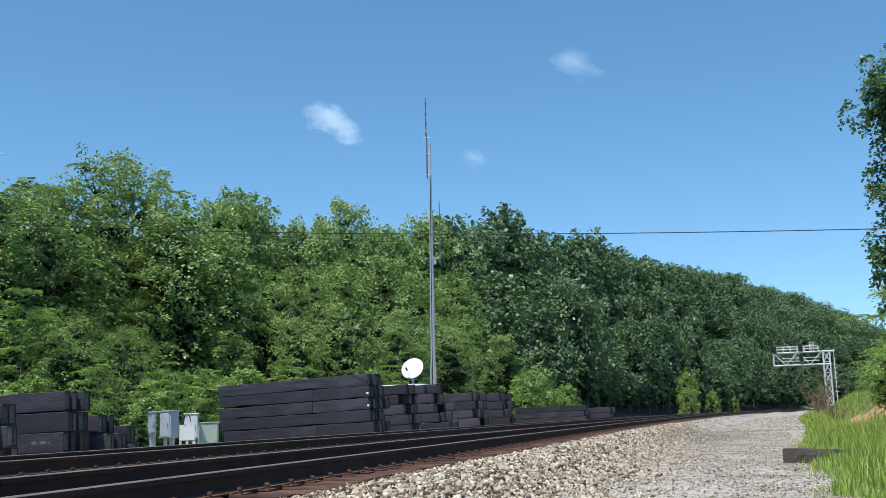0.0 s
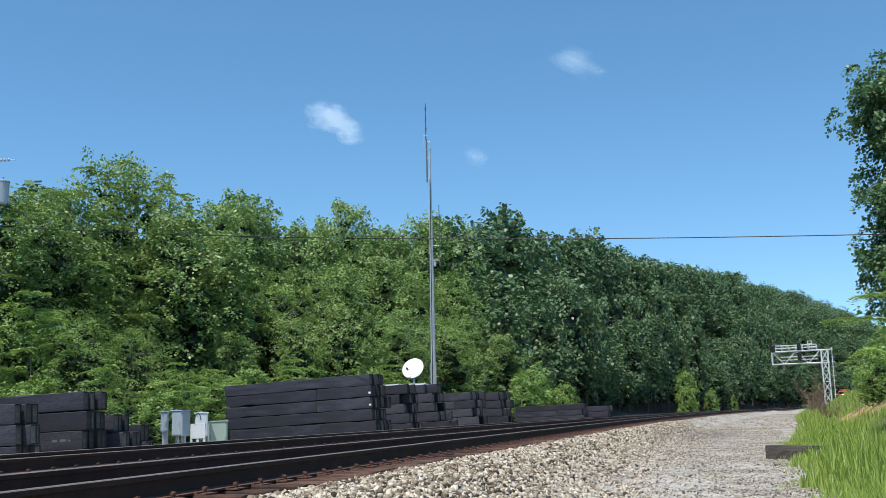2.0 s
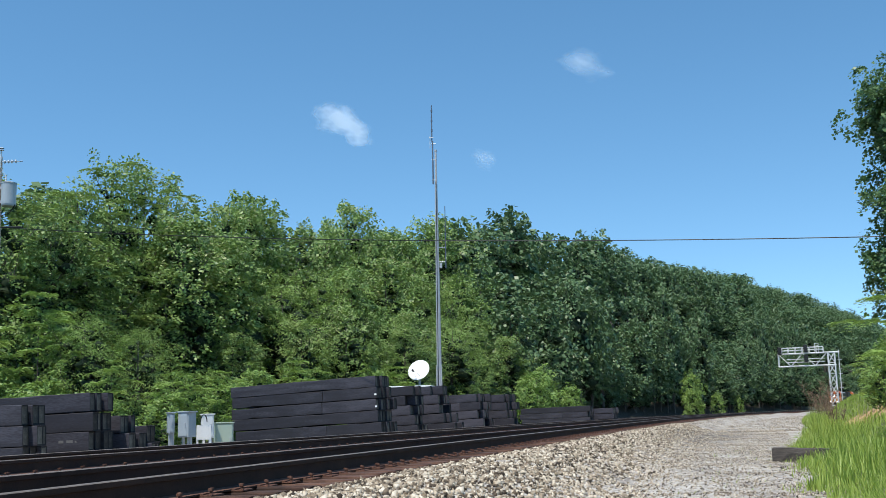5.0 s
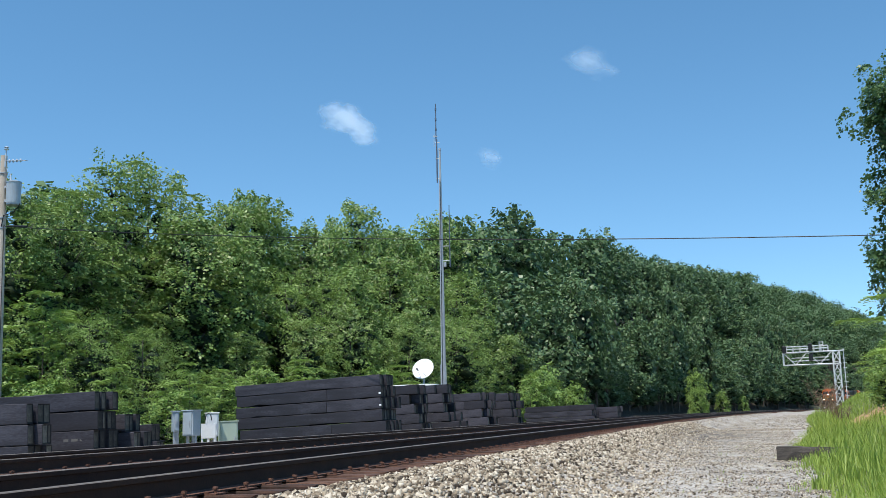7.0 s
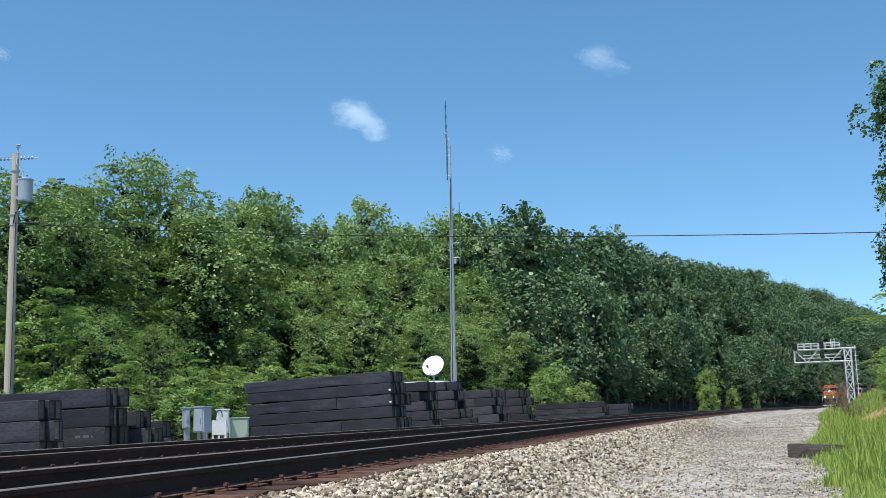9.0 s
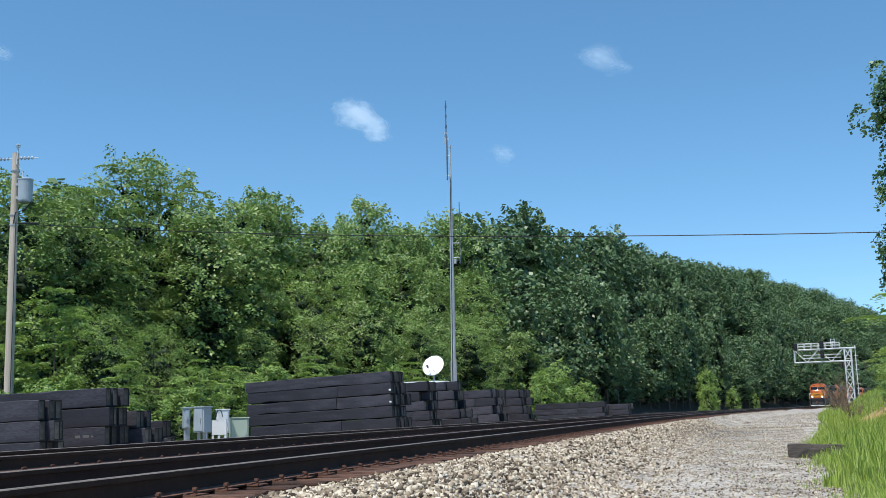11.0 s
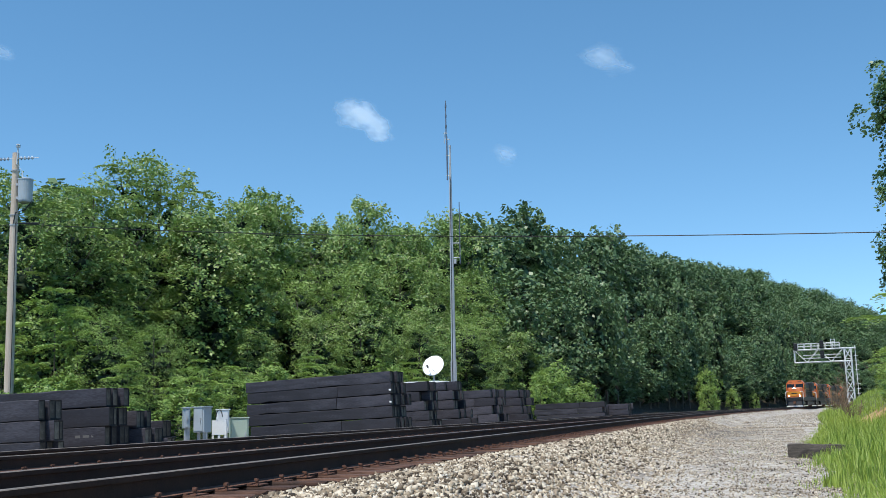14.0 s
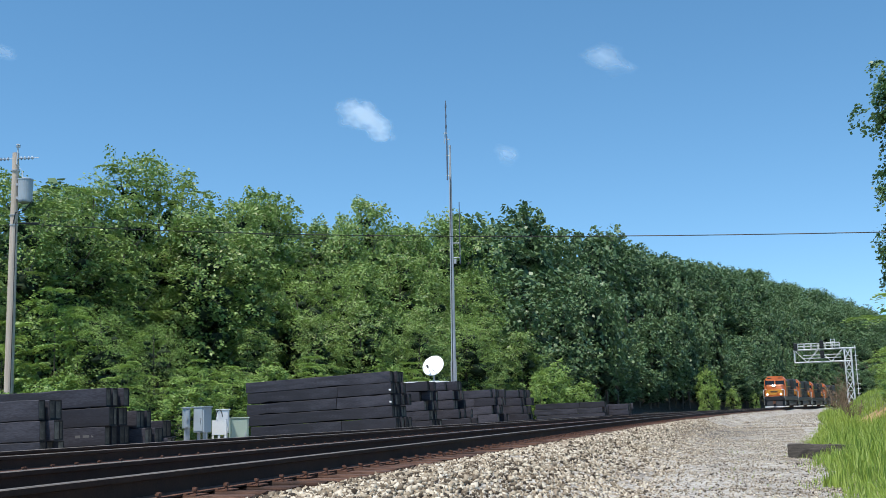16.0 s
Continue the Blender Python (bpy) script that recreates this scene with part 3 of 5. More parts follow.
LP = limb_plan
KINDS = [
    tree_kind(11, 14, LP(11, 14, 4.0, 52, 0.16, 0.45), 0.20, "tall leafy broadleaf tree in full summer green", LEAF, per_limb=8, per_spray=31, spread=0.62, size=0.215, pale=0.10),
    tree_kind(12, 14, LP(12, 14, 3.3, 46, 0.14, 0.35), 0.18, "tall green tree with a narrow pointed crown", LEAF, per_limb=8, per_spray=31, spread=0.55, size=0.205, slim=0.42, pale=0.03),
    tree_kind(13, 14, LP(13, 14, 4.6, 40, 0.18, 0.6), 0.22, "broad light green tree with feathery layered sprays", LEAF_PALE, per_limb=8, per_spray=40, spread=0.85, size=0.185, slim=0.24, droop=0.3),
    tree_kind(14, 14, LP(14, 14, 3.3, 34, 0.30, 0.4), 0.17, "slim dark green forest tree", LEAF_HAZE, per_limb=5, per_spray=15, spread=0.80, size=0.44, slim=0.42),
    tree_kind(15, 14, LP(15, 14, 4.1, 38, 0.32, 0.5), 0.20, "round-crowned dark green forest tree", LEAF_HAZE, per_limb=5, per_spray=15, spread=0.90, size=0.46, slim=0.42),
    tree_kind(16, 10.5, overhang_limbs(), 0.20, "dark green tree overhanging the grassy bank", LEAF_DEEP, per_limb=9, per_spray=84, spread=0.38, size=0.112, core=0.25, slim=0.42),
    tree_kind(17, 14, LP(17, 14, 3.9, 50, 0.10, 0.45), 0.20, "tall tree with drooping pinnate fronds and pale tips", LEAF, per_limb=8, per_spray=28, spread=0.62, size=0.19, pale=0.03, fronds=1, core=0.35),
]
SHRUBS = [
    tree_kind(21, 5, LP(21, 5, 2.3, 22, 0.12, 0.5), 0.06, "bright green shrub with drooping fronds at the wood's edge", LEAF_PALE, per_limb=4, per_spray=12, spread=0.40, size=0.16, fronds=2, core=0.15),
    tree_kind(22, 5, LP(22, 5, 2.1, 26, 0.06, 0.45), 0.05, "leafy green shrub at the wood's edge", LEAF_PALE, per_limb=6, per_spray=26, spread=0.40, size=0.17, slim=0.42, core=0.28),
]
NATIVE = [14.0, 14.0, 14.0, 14.0, 14.0, 10.5, 14.0, 5.0, 5.0]
ORIGINALS = set()


def plant(kind, s, d, height, spin, widen=1.0, x=None, y=None):
    """A tree of the given height on the ground."""
    pool = KINDS + SHRUBS
    ob = pool[kind]
    native = NATIVE[kind]
    p = on_line(s, d) if x is None else Vector((x, y, 0))
    z = terrain(p.x, p.y) - 0.05
    k = height / native
    m = Matrix.LocRotScale((p.x, p.y, z), Euler((0, 0, spin)), (k * widen, k * widen, k))
    if kind not in ORIGINALS:
        ORIGINALS.add(kind)
        ob.matrix_basis = m
        return ob
    t = copy_thing(ob, Matrix())
    t.matrix_basis = m
    return t


SKYLINE = [(22, 10.5), (30, 10.0), (39, 11.0), (43, 11.6), (46, 12.7), (48.5, 14.8), (51, 15.6), (53.5, 15.2), (55.5, 14.3), (58, 13.4), (62, 14.9), (67, 15.9), (74, 15.4), (80, 18.0),
           (89, 17.9), (99, 20.3), (112, 21.7), (122, 21.6), (134, 26.8), (142, 24.6), (151, 26.2), (165, 27.6), (179, 30.6), (190, 29.4), (202, 30.4),
           (235, 32.1), (275, 35.5), (313, 37.6), (362, 38.6), (399, 39.8), (438, 38.3), (466, 36.6), (520, 33.0)]


def build_woods():
    rng = random.Random(4)

    def back(s):
        """The wood stands further off round the pole."""
        return 4.5 * (1 - smooth(42, 56, s))

    def clear(p):
        """Keeps crowns off the utility pole and out of its sun."""
        v = Vector((p.x + 16.85, p.y - 39.55))
        w = sun_way.to_2d().normalized()
        k = min(6.0, max(0.0, v.dot(w)))
        return (v - w * k).length > 4.8

    # the tallest row, whose tops make the skyline
    s = 36.0
    while s < 330:
        d = 30 + rng.uniform(-1.2, 1.2)
        p = on_line(s, d)
        top = (lerp_table(SKYLINE, s) + (0.4 if s < 110 else 0.9)) * (p.length / on_line(s, 30).length) + rng.uniform(-1.1, 0.7) * (1.0 if s < 120 else 1.6)
        h = top - terrain(p.x, p.y)
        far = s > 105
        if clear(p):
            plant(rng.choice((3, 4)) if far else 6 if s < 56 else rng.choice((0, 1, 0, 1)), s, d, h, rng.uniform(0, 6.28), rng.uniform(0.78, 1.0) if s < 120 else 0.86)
        if s < 112:
            plant(rng.choice((3, 4)), s + 1.5, d + 6.5, 0.93 * h, rng.uniform(0, 6.28), 1.15)
        s += (3.5 if s < 80 else 4.8 if s < 150 else 7.0 if s < 260 else 11.0) * rng.uniform(0.85, 1.15)
    # the middle row
    s = 33.0
    while s < 140:
        d = 24.0 + rng.uniform(-1.5, 1.5) + 1.3 * back(s)
        h = (0.66 + 0.12 * rng.random()) * lerp_table(SKYLINE, s)
        p = on_line(s, d)
        h = max(6.0, h - (terrain(p.x, p.y) + 0.6) * (1 if s > 100 else 0))
        if clear(p):
            plant(rng.choice((0, 2, 1, 6) if s < 100 else (3, 4)), s, d, h, rng.uniform(0, 6.28), 1.12)
        s += (4.4 if s < 90 else 6.5 if s < 180 else 11.0) * rng.uniform(0.85, 1.15)
    # the edge towards the line
    s = 31.0
    while s < 330:
        d = (20.0 + 1.6 * back(s) if s < 60 else 18.0 - 1.5 * smooth(60, 120, s) - 2.0 * smooth(150, 210, s)) + rng.uniform(-1.0, 1.0)
        h = rng.uniform(5.0, 7.5) if s < 60 else rng.uniform(6.0, 9.0) if s < 90 else lerp_table(SKYLINE, s) * rng.uniform(0.30, 0.74)
        if clear(on_line(s, d)):
            plant(rng.choice((0, 2, 6, 1, 2) if s < 90 else (3, 4)), s, d, h, rng.uniform(0, 6.28), 1.15 if s < 90 else min(1.15, 11.0 / h))
        s += (4.0 if s < 90 else 5.0 if s < 180 else 8.0) * rng.uniform(0.8, 1.2)
    # shrubs and saplings in front
    s = 19.0
    while s < 260:
        low = 23 < s < 34
        d = (16.5 if s < 60 else 12.8 - 1.8 * smooth(60, 140, s)) + rng.uniform(-0.9, 0.9)
        if s < 62 and rng.random() < 0.8:
            plant(len(KINDS) + rng.randrange(2), s, d, rng.uniform(1.4, 1.9) if low else rng.uniform(2.2, 3.6), rng.uniform(0, 6.28), 1.1)
        s += (2.4 if s < 80 else 4.5 if s < 160 else 8.0) * rng.uniform(0.7, 1.3)
    # low growth in the shade along the bend
    s = 92.0
    while s < 220:
        plant(rng.choice((3, 4)), s, 17.2 + rng.uniform(-0.8, 0.8), rng.uniform(3.0, 5.5), rng.uniform(0, 6.28), 1.3)
        s += 5.6 * rng.uniform(0.8, 1.2)
    # close woods up the slope round the bend
    for row, lo, hi, step in ((13.5, 190, 520, 13.0), (19.0, 130, 540, 13.0), (27.0, 215, 540, 14.0), (37.0, 210, 540, 14.0)):
        s = float(lo)
        while s < hi:
            plant(rng.choice((3, 4)), s, row + rng.uniform(-1.5, 1.5), rng.uniform(9.0, 12.5) if row < 20 else rng.uniform(12, 15), rng.uniform(0, 6.28), 1.25)
            s += step * rng.uniform(0.8, 1.2)
    # low growth behind the cabinets and stacks
    s = 17.0
    while s < 52:
        plant(len(KINDS) + 1, s, (14.6 if 23 < s < 40 else 12.6) + rng.uniform(-0.6, 0.6), rng.uniform(1.2, 2.2), rng.uniform(0, 6.28), 1.3)
        s += rng.uniform(2.0, 3.0)
    # woods on the near side, beyond the bank
    for s, d, h in ((215, -19, 8), (235, -24, 10), (260, -20, 10), (285, -26, 12), (310, -18, 11), (345, -22, 13), (385, -20, 14), (430, -18, 15), (150, -26, 9), (180, -30, 10)):
        plant(rng.choice((3, 4)), s, d, h, rng.uniform(0, 6.28), 1.3)
    # fronded and feathery young trees at the foot of the wood by the pole
    for kind, x, y, h, wide in ((7, -16.3, 42.8, 5.6, 0.72), (7, -14.9, 41.6, 4.4, 0.75), (2, -13.4, 41.5, 5.0, 1.25), (2, -12.0, 42.4, 4.4, 1.2), (7, -8.6, 36.2, 2.7, 0.75), (7, -9.5, 37.4, 2.4, 0.75), (8, -14.6, 39.6, 2.4, 1.1), (7, -18.6, 43.0, 4.4, 0.75), (7, -12.4, 39.6, 2.8, 0.75)):
        plant(kind, 0, 0, h, rng.uniform(0, 6.28), wide, x=x, y=y)
    # sunlit saplings that stand out before the shade of the wood
    for s, d, h in ((71, 11.4, 3.4), (75, 11.2, 4.2), (79, 11.6, 4.6), (84, 11.0, 3.4), (88, 11.2, 2.6), (160, 10.6, 4.5), (164, 11.2, 7.0), (184, 10.2, 4.2), (206, 10.0, 3.6)):
        plant(len(KINDS) + 1, s, d, h, rng.uniform(0, 6.28), 1.05 if s < 100 else 0.8)
    # the tree that hangs over the bank, and its neighbours
    plant(5, 0, 0, 10.5, 0.0, 1.0, x=15.80, y=30.0)
    plant(1, 0, 0, 8.5, 4.0, 1.1, x=26.0, y=47.0)
    plant(len(KINDS), 0, 0, 2.9, 2.0, 1.0, x=10.75, y=21.3)
    plant(len(KINDS) + 1, 0, 0, 1.7, 1.0, 1.0, x=9.9, y=20.2)


build_woods()


FAR_TOPS = [(230, 40.0), (300, 49.5), (327, 52.6), (363, 53.0), (405, 55.6), (442, 56.6), (489, 55.6), (524, 55.6), (560, 52.2), (585, 49.0), (680, 36.0)]


def far_ridge():
    """The wooded ridge beyond, too far to tell its trees apart."""
    rng = np.random.default_rng(17)
    vs, fs, k = [], [], 0
    for s in np.arange(285, 690, 7.0):
        for d in (46, 54, 62, 70):
            ss, dd = s + rng.uniform(-3, 3), d + rng.uniform(-4, 4)
            top = lerp_table(FAR_TOPS, ss) * (0.72 + 0.28 * smooth(44, 70, dd)) + rng.uniform(-2.0, 1.2)
            p = on_line(ss, dd)
            lobes = 9
            r = rng.uniform(1.4, 2.8, lobes)
            off = rng.normal(size=(lobes, 3)) * np.array((2.2, 2.2, 3.6))
            off[0] = (0, 0, 0)
            cs = np.array((p.x, p.y, top - 3.0)) + np.minimum(off, (9, 9, 1.2)) - np.array((0, 0, 1.0))
            rs = np.stack([r, r, r * 0.9], axis=1)
            v, f = leaf_arrays(rng, cs, rs, 680, 0.66)
            vs.append(v)
            fs.append(f + k)
            k += len(v)
            low = cs - np.array((0, 0, 6.0))
            v, f = leaf_arrays(rng, low, rs * 1.2, 220, 1.2)
            vs.append(v)
            fs.append(f + k)
            k += len(v)
    me = array_mesh("far_woods", np.concatenate(vs), np.concatenate(fs), LEAF_HAZE)
    tagged(new("far_woods", me), "hazy green wooded ridge beyond the bend", "woods", kind="stuff")


far_ridge()


# ---- timber stacks beyond the second track ----
def timber_mesh(length, k):
    """A sawn timber with shade coloured into its end rims, front right top corner at the origin."""
    rng = random.Random(k)
    bm = bmesh.new()
    c, deep, tall, n = 0.010, 0.205, 0.355, 8
    outline = ((0, -c), (c, 0), (deep - c, 0), (deep, -c), (deep, c - tall), (deep - c, -tall), (c, -tall), (0, c - tall))
    rows, wane = [], rng.randrange(1, n)
    for i in range(n + 1):
        sag, chip = rng.uniform(-0.006, 0.006), rng.uniform(0.012, 0.035) if i == wane else rng.uniform(0, 0.006)
        rows.append([bm.verts.new((-length * (i + (rng.uniform(-0.25, 0.25) if 0 < i < n else 0)) / n, y + rng.uniform(-0.003, 0.003),
                                   z + sag + (chip if z < -0.3 and y < 0.1 else -0.6 * chip if z > -0.05 and y < 0.1 else 0))) for y, z in outline])
    for a, b in zip(rows, rows[1:]):
        for i in range(8):
            bm.faces.new((a[i], a[(i + 1) % 8], b[(i + 1) % 8], b[i]))
    for ring, into in ((rows[0], -0.007), (rows[-1], 0.007)):
        x0, q = ring[0].co.x + into, 0.030
        a, b, e, g = [bm.verts.new((x0, y, z)) for y, z in ((q, -q), (deep - q, -q), (deep - q, q - tall), (q, q - tall))]
        rim = [bm.faces.new(f) for f in ((ring[1], ring[2], b, a), (ring[3], ring[4], e, b), (ring[5], ring[6], g, e), (ring[7], ring[0], a, g),
                                         (ring[0], ring[1], a), (ring[2], ring[3], b), (ring[4], ring[5], e), (ring[6], ring[7], g))]
        for f in rim:
            f.material_index = 1
        bm.faces.new((a, b, e, g)).material_index = 2
    bmesh.ops.recalc_face_normals(bm, faces=bm.faces)
    me = bpy.data.meshes.new("timber")
    bm.to_mesh(me)
    bm.free()
    me.materials.append(CREOSOTE)
    me.materials.append(SHADEGRAIN)
    me.materials.append(PALEGRAIN)
    return me


STACKS = []


def timber_stack(x, y, top, layers, deep, length, yaw, tilt, seed, label, steps=None, split=(), ragged=0.05):
    """Bundles of two courses each, with laths between them; steps push lower bundles further out."""
    rng = random.Random(seed)
    stack = tagged(new("timber_stack"), label, "timber stack", "stacked railway timbers")
    stack.matrix_basis = Matrix.Translation((x, y, top)) @ pose(0, 0, 0, 0, tilt, yaw)
    whole = [timber_mesh(length, seed * 10 + k) for k in range(3)]
    halves = [timber_mesh(length * q, seed * 10 + 5 + k) for k, q in enumerate((0.36, 0.635))]
    lath = bevelled_box((-0.05, 0.03, -0.030), (0.05, deep * 0.25 + 0.02, 0.0), 0.004, 1)
    lm = bpy.data.meshes.new("lath")
    lath.to_mesh(lm)
    lath.free()
    lm.materials.append(CREOSOTE)
    z = 0.0
    for b in range(layers):
        push = steps[min(b, len(steps) - 1)] if steps else 0.0
        skew = pose(0, 0, 0, 0, rng.uniform(-0.25, 0.25), 0)
        for course in range(1):
            for j in range(deep):
                if b == 0 and course == 0 and j > deep - 2 and rng.random() < 0.5:
                    continue
                dx = push + rng.uniform(-ragged, ragged) + (0.10 if rng.random() < 0.12 else 0)
                dy = j * 0.25 + rng.uniform(-0.006, 0.006)
                turn = skew @ pose(0, 0, 0, 0, rng.uniform(-0.08, 0.08), rng.uniform(-0.25, 0.25))
                if (b, course) in split and j == 0:
                    shared("timber", halves[0], stack, Matrix.Translation((dx, dy, z)) @ turn)
                    shared("timber", halves[1], stack, Matrix.Translation((dx - length * 0.363, dy, z)) @ turn)
                else:
                    shared("timber", whole[rng.randrange(3)], stack, Matrix.Translation((dx, dy, z)) @ turn)
            z -= 0.360
        for q in (0.15, 0.5, 0.86):
            shared("lath", lm, stack, Matrix.Translation((push - length * q, 0, z + 0.012)))
        z -= rng.choice((0.003, 0.005, 0.014))
    STACKS.append(stack)
    return stack


timber_stack(-7.09, 17.95, 0.73, 3, 3, 2.7, -9, -1.5, 31, "dark creosoted railway timbers in a low strapped stack")
timber_stack(-6.52, 19.75, 0.96, 4, 4, 2.7, -9, -1.5, 32, "black stacked railway timbers with stepped ends", (0.0, -0.03, -0.04, 0.0))
timber_stack(-6.34, 21.0, 0.52, 3, 4, 2.6, -9, -1, 33, "dark timbers stepped out beyond the taller stack", (0.0, 0.16, 0.30))
timber_stack(-6.05, 21.9, 0.30, 2, 3, 0.55, -9, -1, 34, "short offcut timbers stacked low")
timber_stack(-1.81, 32.95, 1.66, 6, 5, 5.4, -22, -2.2, 35, "long dark grey creosoted timbers stacked high beside the track", (-0.04, 0.0, 0.02, 0.0, 0.10, 0.14), ((1, 0), (2, 0), (4, 0)))
timber_stack(-0.95, 38.8, 1.46, 5, 5, 2.7, -22, -2.0, 36, "dark grey railway timbers in stepped bundles", (0.0, -0.02, 0.06, 0.10, 0.25), ((1, 0), (3, 0)), 0.24)
timber_stack(0.10, 40.8, 1.50, 5, 5, 2.6, -22, -2.0, 37, "dark bundles of timber standing behind the next stack", (0.0, 0.05, 0.12, 0.3, 0.55), ((1, 0), (3, 0)), 0.24)
timber_stack(1.98, 45.9, 1.24, 5, 5, 2.7, -24, -2.0, 38, "weathered dark timbers in uneven bundles", (0.0, 0.0, 0.15, 0.05, 0.2), ((1, 0), (3, 0)), 0.24)
timber_stack(3.35, 47.6, 1.22, 5, 5, 2.6, -24, -1.5, 39, "black timber bundles with ragged ends", (0.0, 0.1, 0.05, 0.2, 0.3), ((1, 0), (3, 0)), 0.24)
timber_stack(9.95, 66.0, 0.68, 3, 4, 4.6, -24, -1.2, 40, "low grey stack of long timbers far along the line", (0.0, 0.0, 0.1), ((0, 0), (1, 0)))
timber_stack(11.85, 67.5, 0.50, 2, 4, 2.0, -24, -1.0, 41, "low grey offcuts at the end of the stacks")


def chalk_marks():
    """Pale scrawl on the end stack's face, kept as plain strokes."""
    for x, w in ((-0.66, 0.10), (-0.50, 0.13), (-0.33, 0.15)):
        bm = bevelled_box((x, -0.006, -0.93), (x + w, 0.004, -0.88), 0.002, 1)
        part("chalk_stroke", bm, CHALK, MARKED, "pale chalk stroke")


CHALK = plain("pale_chalk", (0.13, 0.125, 0.12), 0.9)
MARKED = STACKS[1]
chalk_marks()
for x, z in ((-0.02, -0.60), (-0.02, -0.98)):
    part("strap_seal", bevelled_box((x - 0.05, -0.012, z - 0.03), (x + 0.03, 0.004, z + 0.03), 0.01, 1), WHITE, STACKS[4], "small white strap tag")


def loose_tie():
    tie = tagged(new("loose_tie"), "old grey wooden tie lying half in the grass", "wooden tie")
    tie.matrix_basis = pose(7.25, 20.0, -0.60, 0, 1.5, -24)
    bm = bmesh.new()
    rng = random.Random(3)
    n = 12
    rows = []
    for i in range(n + 1):
        x = -0.65 + 1.5 * i / n
        rows.append([bm.verts.new((x + (rng.uniform(-0.03, 0.03) if i in (0, n) else 0), yy + rng.uniform(-0.012, 0.012), zz + rng.uniform(-0.012, 0.012)))
                     for yy, zz in ((-0.13, -0.16), (-0.135, 0.03), (-0.12, 0.125), (-0.03, 0.14), (0.05, 0.13), (0.12, 0.12), (0.12, -0.16))])
    for a, b in zip(rows, rows[1:]):
        for i in range(7):
            bm.faces.new((a[i], a[(i + 1) % 7], b[(i + 1) % 7], b[i]))
    bm.faces.new(rows[0][::-1])
    bm.faces.new(rows[-1])
    bmesh.ops.recalc_face_normals(bm, faces=bm.faces)
    part("timber", bm, OLDWOOD, tie)
    bm = bmesh.new()
    for sgn in (-1, 1):
        tube(bm, (0.1, 0.03 * sgn, 0.12), (0.1, 0.03 * sgn, 0.16), 0.012, 0.012, 6)
    part("spike", bm, RUST, tie)


loose_tie()


# ---- lineside cabinets ----
def cabinet(x, y, lo, hi, w, dp, yaw, paint, label):
    c = tagged(new("equipment_cabinet"), label, "cabinet", "lineside cabinets")
    g = terrain(x, y)
    c.matrix_basis = pose(x, y, g, 0, 0, yaw)
    lo, hi = lo - g, hi - g
    part("body", bevelled_box((-w / 2, -dp / 2, lo), (w / 2, dp / 2, hi), 0.012), paint, c)
    part("lid", bevelled_box((-w / 2 - 0.02, -dp / 2 - 0.03, hi), (w / 2 + 0.02, dp / 2 + 0.02, hi + 0.025), 0.006), paint, c)
    door = part("door", bevelled_box((-w / 2 + 0.03, -dp / 2 - 0.018, lo + 0.03), (w / 2 - 0.03, -dp / 2 + 0.004, hi - 0.03), 0.006), paint, c)
    part("handle", bevelled_box((w / 2 - 0.09, -dp / 2 - 0.04, (lo + hi) / 2 - 0.05), (w / 2 - 0.065, -dp / 2 - 0.012, (lo + hi) / 2 + 0.05), 0.004), GALV, door)
    for sx in (-1, 1):
        bm = bmesh.new()
        box(bm, (sx * (w / 2 - 0.05) - 0.025, -0.025, -0.2), (sx * (w / 2 - 0.05) + 0.025, 0.025, lo + 0.01))
        part("post", bm, GALV, c)
    bm = bmesh.new()
    tube(bm, (0.05, 0, -0.2), (0.05, 0, lo + 0.01), 0.03)
    part("conduit", bm, GALV, c)
    return c


cabinet(-5.42, 22.85, 0.02, 0.56, 0.32, 0.24, -32, GREYBOX, "pale grey steel cabinet on galvanised posts")
cabinet(-5.78, 22.85, 0.12, 0.55, 0.14, 0.20, 24, GREYBOX, "narrow white meter box on a post")
cabinet(-5.20, 23.9, -0.02, 0.50, 0.27, 0.25, 20, WHITE, "white meter cabinet with cables before the trees")
cabinet(-4.93, 24.4, -0.45, 0.30, 0.42, 0.36, 18, GREENBOX, "pale green ground-mounted cabinet beside the timber")


def meter_pedestal():
    m = tagged(new("meter_pedestal"), "white pedestal frame with looped cables", "meter pedestal")
    m.matrix_basis = pose(-5.16, 23.45, terrain(-5.16, 23.45), 0, 0, 10)
    for x in (-0.16, -0.02, 0.12):
        bm = bmesh.new()
        box(bm, (x - 0.022, -0.02, -0.1), (x + 0.022, 0.02, 0.82))
        part("post", bm, WHITE, m)
    part("panel", bevelled_box((-0.18, -0.03, 0.50), (0.14, -0.021, 0.83), 0.003, 1), WHITE, m)
    bm = bmesh.new()
    pts = [Vector((-0.02 + 0.07 * math.cos(a), -0.06, 0.9 + 0.16 * math.sin(a))) for a in np.linspace(0, 3.14, 9)]
    for a, b in zip(pts, pts[1:]):
        tube(bm, a, b, 0.012, 0.012, 6)
    part("cable", bm, DARK, m)


meter_pedestal()


